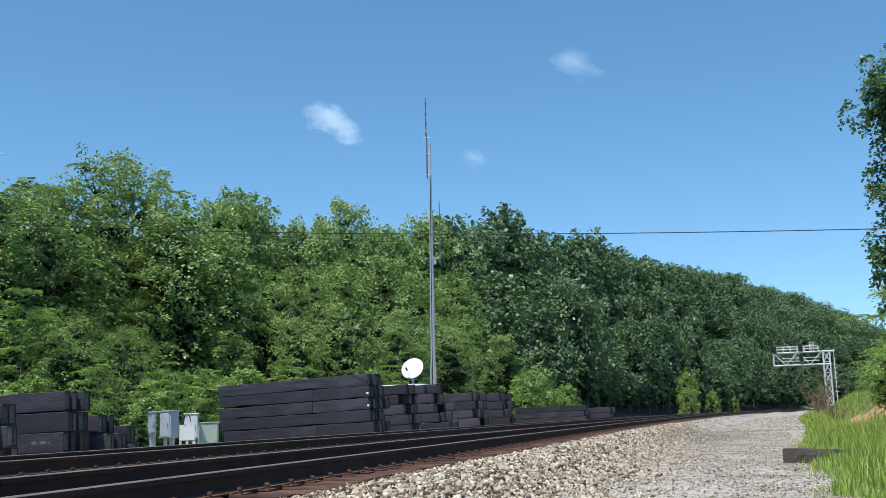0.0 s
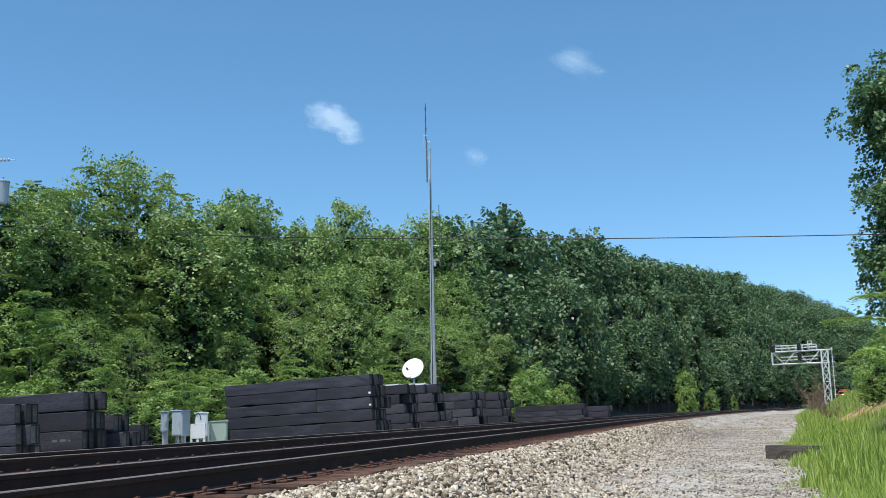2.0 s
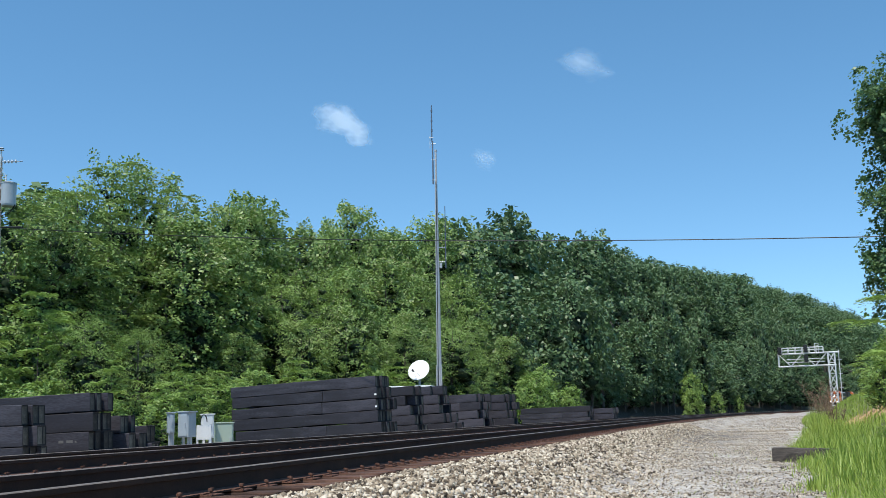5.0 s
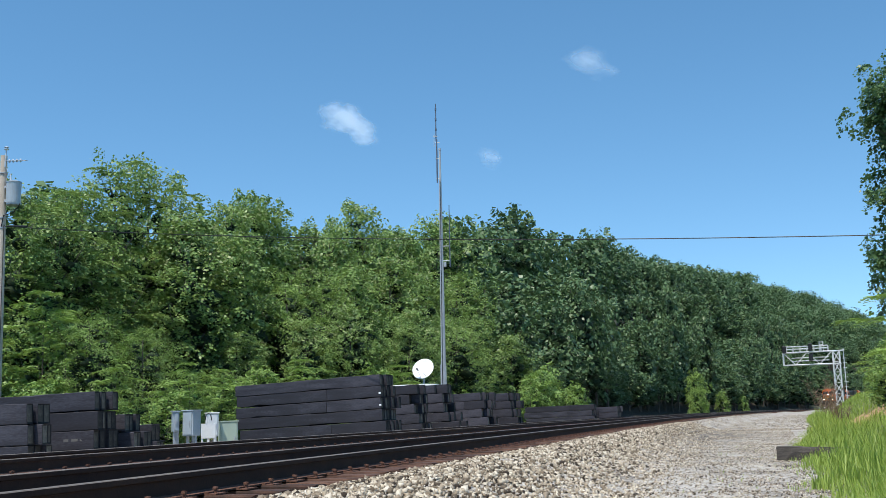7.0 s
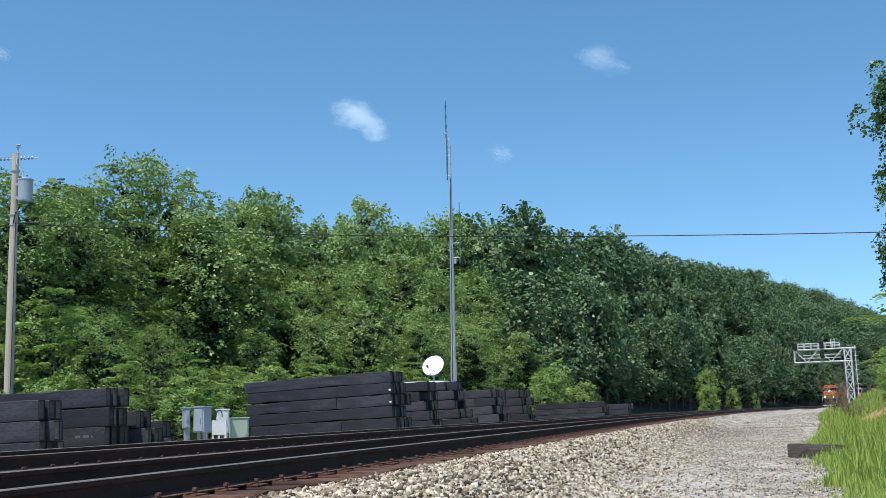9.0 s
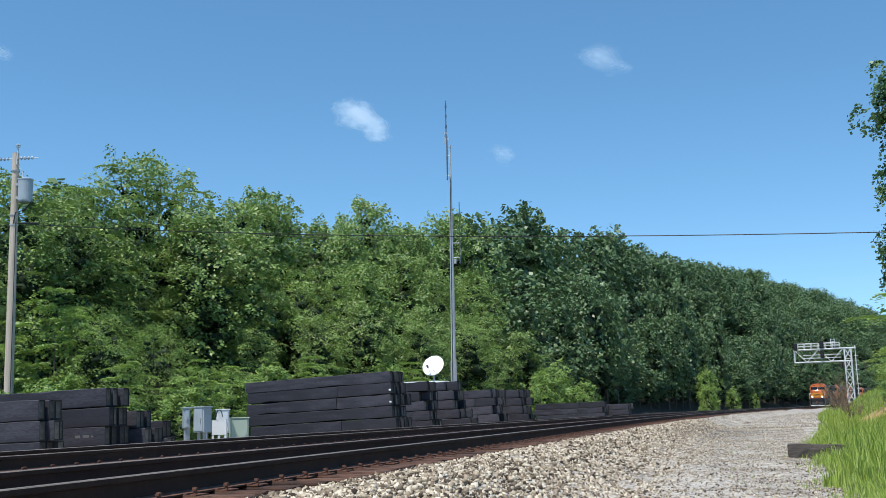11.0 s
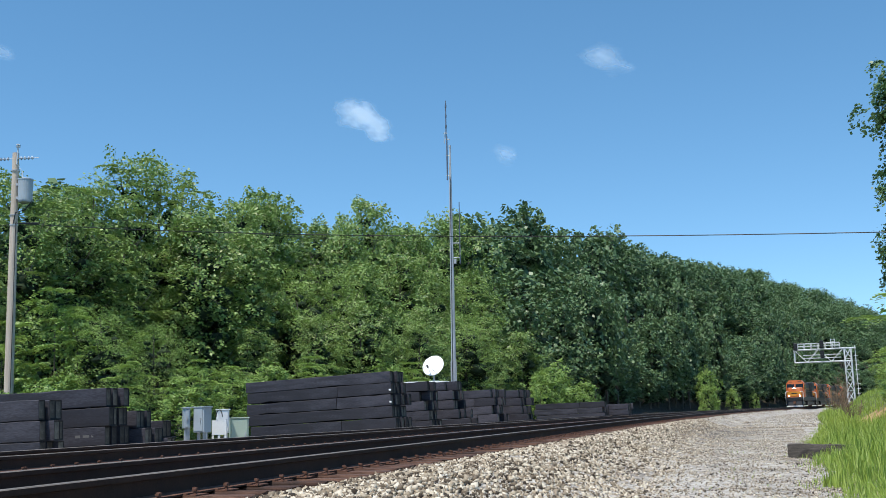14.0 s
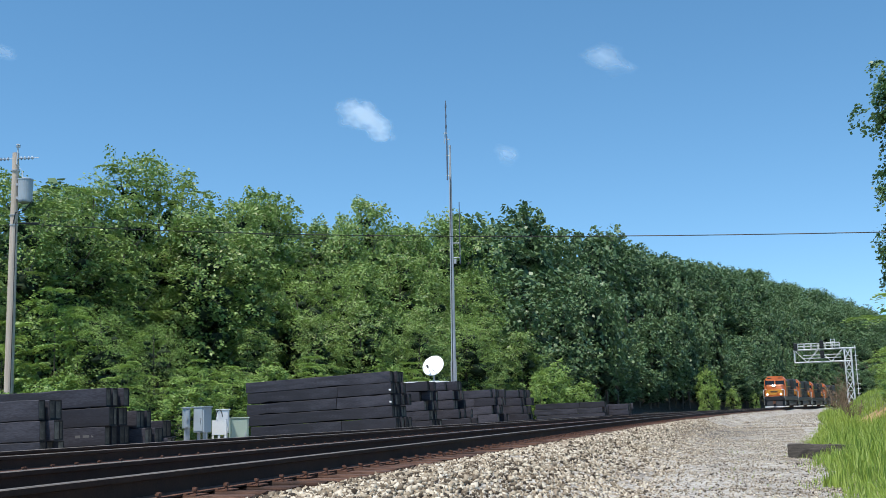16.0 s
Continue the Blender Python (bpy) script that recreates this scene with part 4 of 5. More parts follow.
# ---- radio mast, hut and dish ----
def radio_mast():
    mast = tagged(new("radio_mast"), "tall tapered grey steel pole carrying whip aerials", "radio mast")
    mast.matrix_basis = pose(0.33, 48.0, terrain(0.33, 48.0), 0, 0.52, 0)
    zb = -0.2
    bm = bmesh.new()
    steps = [(zb, 0.130), (3.2, 0.115), (7.0, 0.095), (10.4, 0.072), (13.75, 0.045)]
    for (z0, r0), (z1, r1) in zip(steps, steps[1:]):
        tube(bm, (0, 0, z0), (0, 0, z1), r0, r1, 14)
        tube(bm, (0, 0, z1 - 0.05), (0, 0, z1 + 0.05), r1 + 0.012, r1 + 0.012, 14)
    part("pole", bm, GALV, mast)
    bm = bmesh.new()
    tube(bm, (-0.14, 0, 12.1), (-0.14, 0, 14.25), 0.034, 0.034, 8)
    tube(bm, (-0.17, 0, 14.2), (-0.17, 0, 16.05), 0.030, 0.022, 8)
    for z in (14.7, 15.2, 15.7):
        tube(bm, (-0.17, 0, z), (-0.17, 0, z + 0.12), 0.042, 0.042, 8)
    part("whip_aerial", bm, AERIAL, mast, "slim dark collinear whip aerial")
    bm = bmesh.new()
    for z in (12.3, 13.3, 14.1):
        tube(bm, (0.02, 0, z), (-0.2, 0, z), 0.022, 0.022, 6)
    tube(bm, (-0.26, 0, 13.9), (-0.26, 0, 14.5), 0.015, 0.015, 6)
    tube(bm, (-0.10, -0.05, 14.4), (-0.30, -0.05, 14.4), 0.015, 0.015, 6)
    part("bracket", bm, STEELGREY, mast)
    bm = bmesh.new()
    tube(bm, (0.40, 0, 8.0), (0.40, 0, 9.2), 0.028, 0.028, 8)
    tube(bm, (0.40, 0, 9.2), (0.40, 0, 11.0), 0.026, 0.018, 8)
    part("side_aerial", bm, AERIAL, mast, "short grey aerial on a side arm")
    bm = bmesh.new()
    for z in (8.3, 9.0):
        tube(bm, (0.05, 0, z), (0.42, 0, z), 0.022, 0.022, 6)
    part("side_arm", bm, STEELGREY, mast)
    part("junction_box", bevelled_box((0.10, -0.07, 8.0), (0.22, 0.07, 8.22), 0.01), GALV, mast)
    bm = bmesh.new()
    tube(bm, (-0.06, -0.15, 0.3), (-0.01, -0.10, 12.2), 0.014, 0.014, 6)
    part("feeder_cable", bm, DARK, mast)
    bm = bmesh.new()
    tube(bm, (-0.11, -0.10, 0.2), (-0.11, -0.10, 3.4), 0.035, 0.035, 8)
    tube(bm, (0.11, -0.10, 0.2), (0.11, -0.10, 3.4), 0.025, 0.025, 8)
    part("conduit", bm, GALV, mast)


radio_mast()


def equipment_hut():
    hut = tagged(new("equipment_hut"), "small pale equipment hut with a white flat roof", "hut")
    hut.matrix_basis = pose(-1.0, 46.0, terrain(-1.0, 46.0), 0, 0, -8)
    part("wall", bevelled_box((-1.0, -0.9, -0.2), (1.0, 0.9, 2.26), 0.02), GREYBOX, hut)
    part("roof", bevelled_box((-1.12, -1.02, 2.26), (1.12, 1.02, 2.38), 0.02), WHITE, hut)
    part("door", bevelled_box((-0.4, -0.94, 0.0), (0.45, -0.898, 2.0), 0.01), WHITE, hut)


equipment_hut()


def satellite_dish():
    dish = tagged(new("satellite_dish"), "round white satellite dish on the hut roof", "satellite dish")
    dish.matrix_basis = pose(-0.54, 45.25, terrain(-1.0, 46.0) + 2.38)
    face = pose(0, 0, 0.63, 58, 0, -18)
    bm = bmesh.new()
    rings, sides = 9, 36
    rows = []
    for thick in (0.0, -0.02):
        for i in (range(rings) if thick == 0 else range(rings - 1, -1, -1)):
            r = 0.52 * (i + 0.02) / (rings - 1)
            rows.append([bm.verts.new(face @ Vector((r * math.cos(a) * 0.93, r * math.sin(a), 0.42 * r * r + thick))) for a in np.linspace(0, 2 * math.pi, sides, endpoint=False)])
    for a, b in zip(rows, rows[1:]):
        for i in range(sides):
            bm.faces.new((a[i], a[(i + 1) % sides], b[(i + 1) % sides], b[i]))
    part("reflector", bm, DISHWHITE, dish, flat=False)
    bm = bmesh.new()
    tip = face @ Vector((-0.12, -0.25, 0.52))
    for p in ((0.0, -0.5, 0.10), (-0.46, -0.12, 0.10), (0.25, -0.42, 0.10)):
        tube(bm, face @ Vector(p), tip, 0.010, 0.010, 6)
    part("feed_arm", bm, GALV, dish)
    bm = bmesh.new()
    tube(bm, tip + Vector((0, -0.02, 0)), tip + (face.to_3x3() @ Vector((0, 0, -0.14))), 0.035, 0.05, 10)
    part("feed_horn", bm, DARK, dish)
    bm = bmesh.new()
    tube(bm, (0, 0.12, 0.0), (0, 0.12, 0.62), 0.045, 0.045, 12)
    tube(bm, (0, 0.12, 0.58), face @ Vector((0, 0, -0.02)), 0.05, 0.08, 10)
    box(bm, (-0.22, -0.12, 0.0), (0.22, 0.34, 0.03))
    part("mount", bm, GALV, dish)


satellite_dish()


# ---- utility pole and wires ----
def utility_pole():
    pole = tagged(new("utility_pole"), "weathered wooden pole with crossarm and transformer", "utility pole")
    pole.matrix_basis = pose(-16.85, 39.55, terrain(-16.85, 39.55) - 0.1, 0, -0.6, -4)
    g = terrain(-16.85, 39.55) - 0.1
    top = 10.95 - g
    bm = bmesh.new()
    tube(bm, (0, 0, -0.5), (0, 0, top * 0.5), 0.185, 0.160, 16)
    tube(bm, (0, 0, top * 0.5 - 0.001), (0, 0, top), 0.160, 0.125, 16)
    part("shaft", bm, POLEWOOD, pole)
    for sx in (-1, 1):
        bm = bmesh.new()
        tube(bm, (sx * 0.05, -0.08, top - 0.24), (sx * 1.0, -0.08, top - 0.26), 0.016, 0.016, 6)
        part("dead_end_rod", bm, GALV, pole)
        for k in range(4):
            bm = bmesh.new()
            x = sx * (0.26 + 0.15 * k)
            tube(bm, (x, -0.08, top - 0.245), (x + sx * 0.05, -0.08, top - 0.246), 0.075, 0.045, 12)
            part("insulator", bm, CERAMIC, pole)
    bm = bmesh.new()
    tube(bm, (0.10, -0.10, top - 0.5), (0.14, -0.10, top + 0.30), 0.03, 0.03, 8)
    for z in (0.22, 0.30):
        tube(bm, (0.14, -0.10, top + z), (0.14, -0.10, top + z + 0.04), 0.10, 0.05, 10)
    part("top_pin", bm, CERAMIC, pole)
    tank = bmesh.new()
    c = Vector((0.46, -0.05, 0))
    for z0, z1, r0, r1 in ((top - 2.05, top - 1.98, 0.25, 0.275), (top - 1.98, top - 1.15, 0.275, 0.285), (top - 1.15, top - 1.11, 0.30, 0.30), (top - 1.11, top - 1.06, 0.285, 0.16)):
        tube(tank, c + Vector((0, 0, z0)), c + Vector((0, 0, z1)), r0, r1, 24)
    can = part("transformer", tank, GREYBOX, pole, "pale grey cylindrical transformer tank")
    bm = bmesh.new()
    tube(bm, c + Vector((-0.10, -0.05, top - 1.07)), c + Vector((-0.12, -0.05, top - 0.80)), 0.04, 0.025, 8)
    tube(bm, c + Vector((-0.12, -0.05, top - 0.80)), (0.1, -0.1, top - 0.45), 0.008, 0.008, 6)
    part("bushing", bm, CERAMIC, can)
    bm = bmesh.new()
    for z in (top - 1.3, top - 1.85):
        box(bm, (0.10, -0.10, z - 0.05), (0.25, 0.0, z + 0.05))
    part("hanger", bm, GALV, can)
    bm = bmesh.new()
    pts = [(0.70, -0.05, top - 1.7), (0.72, -0.08, top - 2.05), (0.5, -0.1, top - 2.35), (0.12, -0.13, top - 2.45), (0.05, -0.15, top - 2.9)]
    for a, b in zip(pts, pts[1:]):
        tube(bm, a, b, 0.018, 0.018, 6)
    part("drop_cable", bm, DARK, pole)
    bm = bmesh.new()
    tube(bm, (0.12, -0.13, 0.4), (0.14, -0.11, top - 2.8), 0.012, 0.012, 6)
    part("ground_wire", bm, DARK, pole)
    for z in (top - 2.95, top - 2.55, top - 0.75):
        bm = bmesh.new()
        tube(bm, (0, 0, z), (0, 0, z + 0.05), 0.165, 0.165, 16)
        part("band", bm, GALV, pole)


utility_pole()


def wire(a, b, sag, r, label, clamp=0.0):
    w = tagged(new("overhead_wire"), label, "overhead wire", "overhead wires")
    a, b = Vector(a), Vector(b)
    bm = bmesh.new()
    n = 48
    pts = [a.lerp(b, i / n) - Vector((0, 0, 4 * sag * (i / n) * (1 - i / n))) for i in range(n + 1)]
    side = Vector((b - a).to_2d().orthogonal().to_3d()).normalized()
    sweep(bm, [(r * math.cos(k), r * math.sin(k)) for k in np.linspace(0, 2 * math.pi, 6, endpoint=False)], [(p, side) for p in pts])
    part("strand", bm, DARK, w)
    if clamp:
        bm = bmesh.new()
        tube(bm, a.lerp(b, 0.004), a.lerp(b, 0.004 + clamp), r * 2.6, r * 2.6, 8)
        part("clamp", bm, DARK, w)


wire((-16.75, 39.4, 8.06), (17.0, 19.66, 3.62), 0.42, 0.013, "black aerial cable slung across the line", 0.03)
wire((-16.75, 39.4, 8.08), (-42.0, 54.2, 9.6), 0.5, 0.013, "black aerial cable running on from the pole")
wire((-16.6, 39.5, 8.75), (0.33, 48.0, 8.3), 0.35, 0.007, "thin service wire between pole and mast")


# ---- signal gantry over both tracks ----
def signal_gantry():
    g = tagged(new("signal_gantry"), "white steel cantilever signal gantry over the tracks", "signal gantry")
    s = 213.5
    m = Matrix.Translation(on_line(s, 0.0)) @ pose(0, 0, 0, 0, 0, heading(s))
    g.matrix_basis = m
    dn = GRADE * s
    lo, hi = 7.85 + dn, 10.3 + dn
    x0, x1, x2 = -3.0, 6.0, 7.6
    r = 0.09

    def bar(name, segs, rad=r, mat_=STEELGREY):
        bm = bmesh.new()
        for a, b in segs:
            tube(bm, a, b, rad, rad, 6)
        part(name, bm, mat_, g)

    for y in (-0.6, 0.6):
        bar("bottom_chord", [((x0, y, lo), (x2, y, lo))], 0.13)
        bar("top_chord", [((x0, y, hi), (x2 + 0.7, y, hi))], 0.13)
        bar("end_post", [((x0, y, lo), (x0, y, hi))])
        for i in range(4):
            a, b = x0 + (x1 - x0) * i / 4, x0 + (x1 - x0) * (i + 1) / 4
            bar("diagonal", [((a, y, lo), (b, y, hi)) if i % 2 else ((a, y, hi), (b, y, lo))], 0.05)
        bar("walkway_rail", [((x0 + 0.6, y * 1.3, hi + 0.65), (x1 - 0.6, y * 1.3, hi + 0.65)), ((x0 + 0.6, y * 1.3, hi + 1.15), (x1 - 0.6, y * 1.3, hi + 1.15))], 0.07)
        for i in range(7):
            x = x0 + 0.6 + (x1 - x0 - 1.2) * i / 6
            bar("rail_post", [((x, y * 1.3, hi), (x, y * 1.3, hi + 1.15))], 0.05)
        bar("inner_rail", [((x0 + 1.6, y, lo + 0.75), (x1 - 0.5, y, lo + 0.75)), ((x0 + 1.6, y, lo + 1.35), (x1 - 0.5, y, lo + 1.35))], 0.065)
    for i in range(10):
        x = x0 + (x2 - x0) * i / 9
        bar("cross_tie", [((x, -0.6, lo), (x, 0.6, lo)), ((x, -0.6, hi), (x, 0.6, hi))], 0.07)
    base = terrain(*on_line(s, -6.4).xy) - on_line(s, 0).z - 0.6
    for x in (x1 + 0.2, x2 - 0.2):
        for y in (-0.6, 0.6):
            bar("leg", [((x, y, base), (x, y, hi))], 0.11)
    n = 6
    for y in (-0.6, 0.6):
        for i in range(n):
            a, b = base + (hi - base) * i / n, base + (hi - base) * (i + 1) / n
            bar("leg_brace", [((x1 + 0.2, y, a), (x2 - 0.2, y, b)), ((x1 + 0.2, y, b), (x2 - 0.2, y, a)), ((x1 + 0.2, y, b), (x2 - 0.2, y, b))], 0.055)
    segs = [((x2 + 0.55, 0.25 * k, base), (x2 + 0.55, 0.25 * k, hi + 0.4)) for k in (-1, 1)]
    bar("ladder", segs + [((x2 + 0.3, -0.3, base + 0.9 * i), (x2 + 0.95, 0.3, base + 0.9 * i)) for i in range(int((hi - base) / 0.9))], 0.06)
    for x, z in ((-2.6, hi + 0.6), (2.25, hi + 0.9), (2.25, lo + 1.4)):
        head = part("signal_head", bevelled_box((x - 0.38, -1.1, z - 0.72), (x + 0.38, -0.9, z + 0.72), 0.1), BLACK, g, "black three-lamp signal head")
        for dz in (-0.42, 0.0, 0.42):
            bm = bmesh.new()
            tube(bm, (x, -1.1, z + dz), (x, -1.45, z + dz), 0.17, 0.19, 12)
            part("hood", bm, BLACK, head)
    bar("platform_post", [((3.9, -0.5, hi), (3.9, -0.5, hi + 1.9)), ((4.6, -0.5, hi), (4.6, -0.5, hi + 1.9)), ((3.9, -0.5, hi + 1.8), (4.6, -0.5, hi + 1.8)), ((3.9, -0.5, hi + 1.3), (4.6, -0.5, hi + 1.3))], 0.06)


signal_gantry()


# ---- locomotives ----
def wheelset(y, parent):
    bm = bmesh.new()
    for x in (-0.75, 0.75):
        tube(bm, (x - 0.06, 0, 0), (x + 0.06, 0, 0), 0.53, 0.53, 24)
        tube(bm, (x - 0.11 if x > 0 else x + 0.06, 0, 0), (x - 0.06 if x > 0 else x + 0.11, 0, 0), 0.56, 0.56, 24)
    tube(bm, (-0.72, 0, 0), (0.72, 0, 0), 0.10, 0.10, 10)
    for a in range(4):
        box(bm, (-0.83, -0.05, 0.2), (-0.81, 0.05, 0.42), pose(0, 0, 0, 90 * a, 0, 0))
    w = part("wheelset", bm, RUST, parent)
    w.location = (0, y, 0.53)
    return w


def wedge(bm, pts_front, pts_back):
    a = [bm.verts.new(p) for p in pts_front]
    b = [bm.verts.new(p) for p in pts_back]
    bm.faces.new(a[::-1])
    bm.faces.new(b)
    k = len(a)
    for i in range(k):
        bm.faces.new((a[i], a[(i + 1) % k], b[(i + 1) % k], b[i]))
    bmesh.ops.recalc_face_normals(bm, faces=bm.faces)


def build_loco(lit, label):
    """A six-axle wide-nosed diesel, nose at y = -11, rail level at z = 0."""
    u = tagged(new("locomotive"), label, "locomotive", "locomotives of the train")
    f = -11.0
    part("frame", bevelled_box((-1.5, f + 0.5, 1.15), (1.5, 10.9, 1.75), 0.04), BLACK, u)
    bm = bmesh.new()
    wedge(bm, [(-1.2, f + 0.55, 1.75), (1.2, f + 0.55, 1.75), (1.2, f + 0.55, 2.75), (0.95, f + 0.75, 3.25), (-0.95, f + 0.75, 3.25), (-1.2, f + 0.55, 2.75)],
          [(-1.35, f + 2.3, 1.75), (1.35, f + 2.3, 1.75), (1.35, f + 2.3, 3.0), (1.2, f + 2.3, 3.5), (-1.2, f + 2.3, 3.5), (-1.35, f + 2.3, 3.0)])
    nose = part("nose", bm, ORANGE, u)
    part("nose_band", bevelled_box((-1.15, f + 0.52, 1.98), (1.15, f + 0.58, 2.74), 0.02), YELLOW, nose, "golden panel across the nose")
    part("nose_emblem", bevelled_box((-0.5, f + 0.505, 2.34), (0.5, f + 0.53, 2.50), 0.008), BLACK, nose, "dark plain emblem bar")
    part("nose_door", bevelled_box((0.35, f + 0.51, 1.8), (0.95, f + 0.57, 2.22), 0.02), ORANGE, nose)
    bm = bmesh.new()
    wedge(bm, [(-1.5, f + 2.1, 1.75), (1.5, f + 2.1, 1.75), (1.5, f + 2.25, 3.4), (1.5, f + 2.55, 4.15), (1.05, f + 2.6, 4.65), (-1.05, f + 2.6, 4.65), (-1.5, f + 2.55, 4.15), (-1.5, f + 2.25, 3.4)],
          [(-1.5, f + 5.0, 1.75), (1.5, f + 5.0, 1.75), (1.5, f + 5.0, 3.4), (1.5, f + 5.0, 4.15), (1.05, f + 5.0, 4.65), (-1.05, f + 5.0, 4.65), (-1.5, f + 5.0, 4.15), (-1.5, f + 5.0, 3.4)])
    cab = part("cab", bm, ORANGE, u)
    for sx in (-1, 1):
        bm = bmesh.new()
        wedge(bm, [(sx * 0.10, f + 2.16, 3.38), (sx * 1.40, f + 2.16, 3.38), (sx * 1.34, f + 2.50, 4.22), (sx * 0.10, f + 2.50, 4.22)],
              [(sx * 0.10, f + 2.30, 3.38), (sx * 1.40, f + 2.30, 3.38), (sx * 1.34, f + 2.62, 4.22), (sx * 0.10, f + 2.62, 4.22)])
        part("windscreen", bm, GLASS, cab, "dark windscreen pane")
        part("side_window", bevelled_box((sx * 1.5 - 0.015, f + 2.9, 3.2), (sx * 1.5 + 0.015, f + 4.5, 3.95), 0.01), GLASS, cab)
        part("number_board", bevelled_box((sx * 0.75 - 0.3, f + 2.52, 4.30), (sx * 0.75 + 0.3, f + 2.60, 4.5), 0.01), BLACK, cab)
    part("roof_cap", bevelled_box((-1.08, f + 2.6, 4.62), (1.08, f + 5.05, 4.72), 0.03), ORANGE, cab)
    bm = bmesh.new()
    box(bm, (-0.28, f + 0.60, 3.17), (0.28, f + 0.78, 3.47))
    hl = part("headlight", bm, BLACK, u)
    for x in (-0.13, 0.13):
        bm = bmesh.new()
        tube(bm, (x, f + 0.60, 3.32), (x, f + 0.57, 3.32), 0.11, 0.11, 14)
        part("lens", bm, LAMP if lit else GLASS, hl, "lit white headlamp lens" if lit else "")
    for sx in (-1, 1):
        bm = bmesh.new()
        tube(bm, (sx * 0.93, f + 0.35, 2.05), (sx * 0.93, f + 0.55, 2.05), 0.14, 0.14, 14)
        dl = part("ditch_light", bm, BLACK, u)
        bm = bmesh.new()
        tube(bm, (sx * 0.93, f + 0.33, 2.05), (sx * 0.93, f + 0.35, 2.05), 0.12, 0.12, 14)
        part("lens", bm, LAMP if lit else GLASS, dl, "lit white ditch lamp lens" if lit else "")
    # hood, radiator wings, roof gear; the shaded side is put in as black hoods
    part("engine_hood", bevelled_box((-0.98, f + 5.0, 1.75), (0.98, f + 16.0, 4.3), 0.12), BLACK, u)
    part("radiator_hood", bevelled_box((-1.42, f + 16.0, 2.9), (1.42, f + 21.0, 4.55), 0.15), BLACK, u)
    part("rear_hood", bevelled_box((-0.98, f + 16.0, 1.75), (0.98, f + 21.3, 2.9), 0.08), BLACK, u)
    part("dark_roof", bevelled_box((-0.9, f + 5.1, 4.3), (0.9, f + 16.0, 4.42), 0.04), BLACK, u)
    part("exhaust_stack", bevelled_box((-0.35, f + 10.0, 4.4), (0.35, f + 11.0, 4.68), 0.05), BLACK, u)
    for sx in (-1, 1):
        part("orange_band", bevelled_box((sx * 0.985 - 0.01, f + 5.1, 3.55), (sx * 0.985 + 0.01, f + 9.5, 4.0), 0.004, 1), ORANGE, u)
        part("yellow_stripe", bevelled_box((sx * 0.987 - 0.01, f + 5.1, 3.20), (sx * 0.987 + 0.01, f + 15.9, 3.34), 0.004, 1), YELLOW, u)
        for k in range(5):
            part("grille", bevelled_box((sx * 1.425 - 0.01, f + 16.3 + k * 0.92, 3.3), (sx * 1.425 + 0.01, f + 17.1 + k * 0.92, 4.2), 0.004, 1), BLACK, u)
            part("hood_door", bevelled_box((sx * 0.99 - 0.02, f + 5.6 + k * 2.0, 1.85), (sx * 0.99 + 0.02, f + 7.4 + k * 2.0, 2.75), 0.01, 1), BLACK, u)
        bm = bmesh.new()
        for k in range(12):
            y = f + 5.6 + k * 1.4
            tube(bm, (sx * 1.47, y, 1.7), (sx * 1.47, y, 2.75), 0.022, 0.022, 6)
        tube(bm, (sx * 1.47, f + 5.2, 2.75), (sx * 1.47, f + 21.2, 2.75), 0.024, 0.024, 6)
        part("side_handrail", bm, BLACK, u)
        for yy in (f + 0.5, f + 21.5):
            bm = bmesh.new()
            tube(bm, (sx * 1.46, yy, 0.5), (sx * 1.46, yy, 2.7), 0.035, 0.035, 6)
            tube(bm, (sx * 1.46, yy, 2.7), (sx * 1.0, yy, 2.75), 0.035, 0.035, 6)
            part("corner_handrail", bm, WHITE, u)
            bm = bmesh.new()
            for k in range(4):
                box(bm, (sx * 1.3 - 0.2, yy - 0.25, 0.42 + 0.33 * k), (sx * 1.3 + 0.2, yy + 0.25, 0.46 + 0.33 * k))
            part("step", bm, BLACK, u)
    bm = bmesh.new()
    wedge(bm, [(-1.35, f + 0.35, 0.18), (1.35, f + 0.35, 0.18), (1.35, f + 0.6, 1.15), (-1.35, f + 0.6, 1.15)],
          [(-1.35, f + 0.55, 0.18), (1.35, f + 0.55, 0.18), (1.35, f + 0.8, 1.15), (-1.35, f + 0.8, 1.15)])
    plow = part("plow", bm, BLACK, u)
    part("plow_edge", bevelled_box((-1.36, f + 0.31, 0.16), (1.36, f + 0.38, 0.34), 0.01), WHITE, plow)
    bm = bmesh.new()
    box(bm, (-0.14, f - 0.15, 0.75), (0.14, f + 0.6, 1.05))
    box(bm, (-0.2, f - 0.25, 0.7), (0.2, f - 0.05, 1.1))
    part("coupler", bm, RUST, u)
    part("fuel_tank", bevelled_box((-1.35, -3.0, 0.35), (1.35, 3.0, 1.15), 0.18), BLACK, u)
    wheels = []
    for yc in (-7.0, 7.0):
        truck = part("truck", bevelled_box((-1.0, yc - 2.5, 0.75), (1.0, yc + 2.5, 1.12), 0.06), BLACK, u)
        for sx in (-1, 1):
            part("side_frame", bevelled_box((sx * 1.08 - 0.1, yc - 2.6, 0.5), (sx * 1.08 + 0.1, yc + 2.6, 0.95), 0.06), BLACK, truck)
        for k in (-1.85, 0, 1.85):
            wheels.append(wheelset(yc + k, u))
    return u, wheels


TRAIN = [build_loco(i == 0, "orange and black diesel locomotive with lit headlamps" if i == 0 else "trailing orange and black diesel locomotive") for i in range(4)]


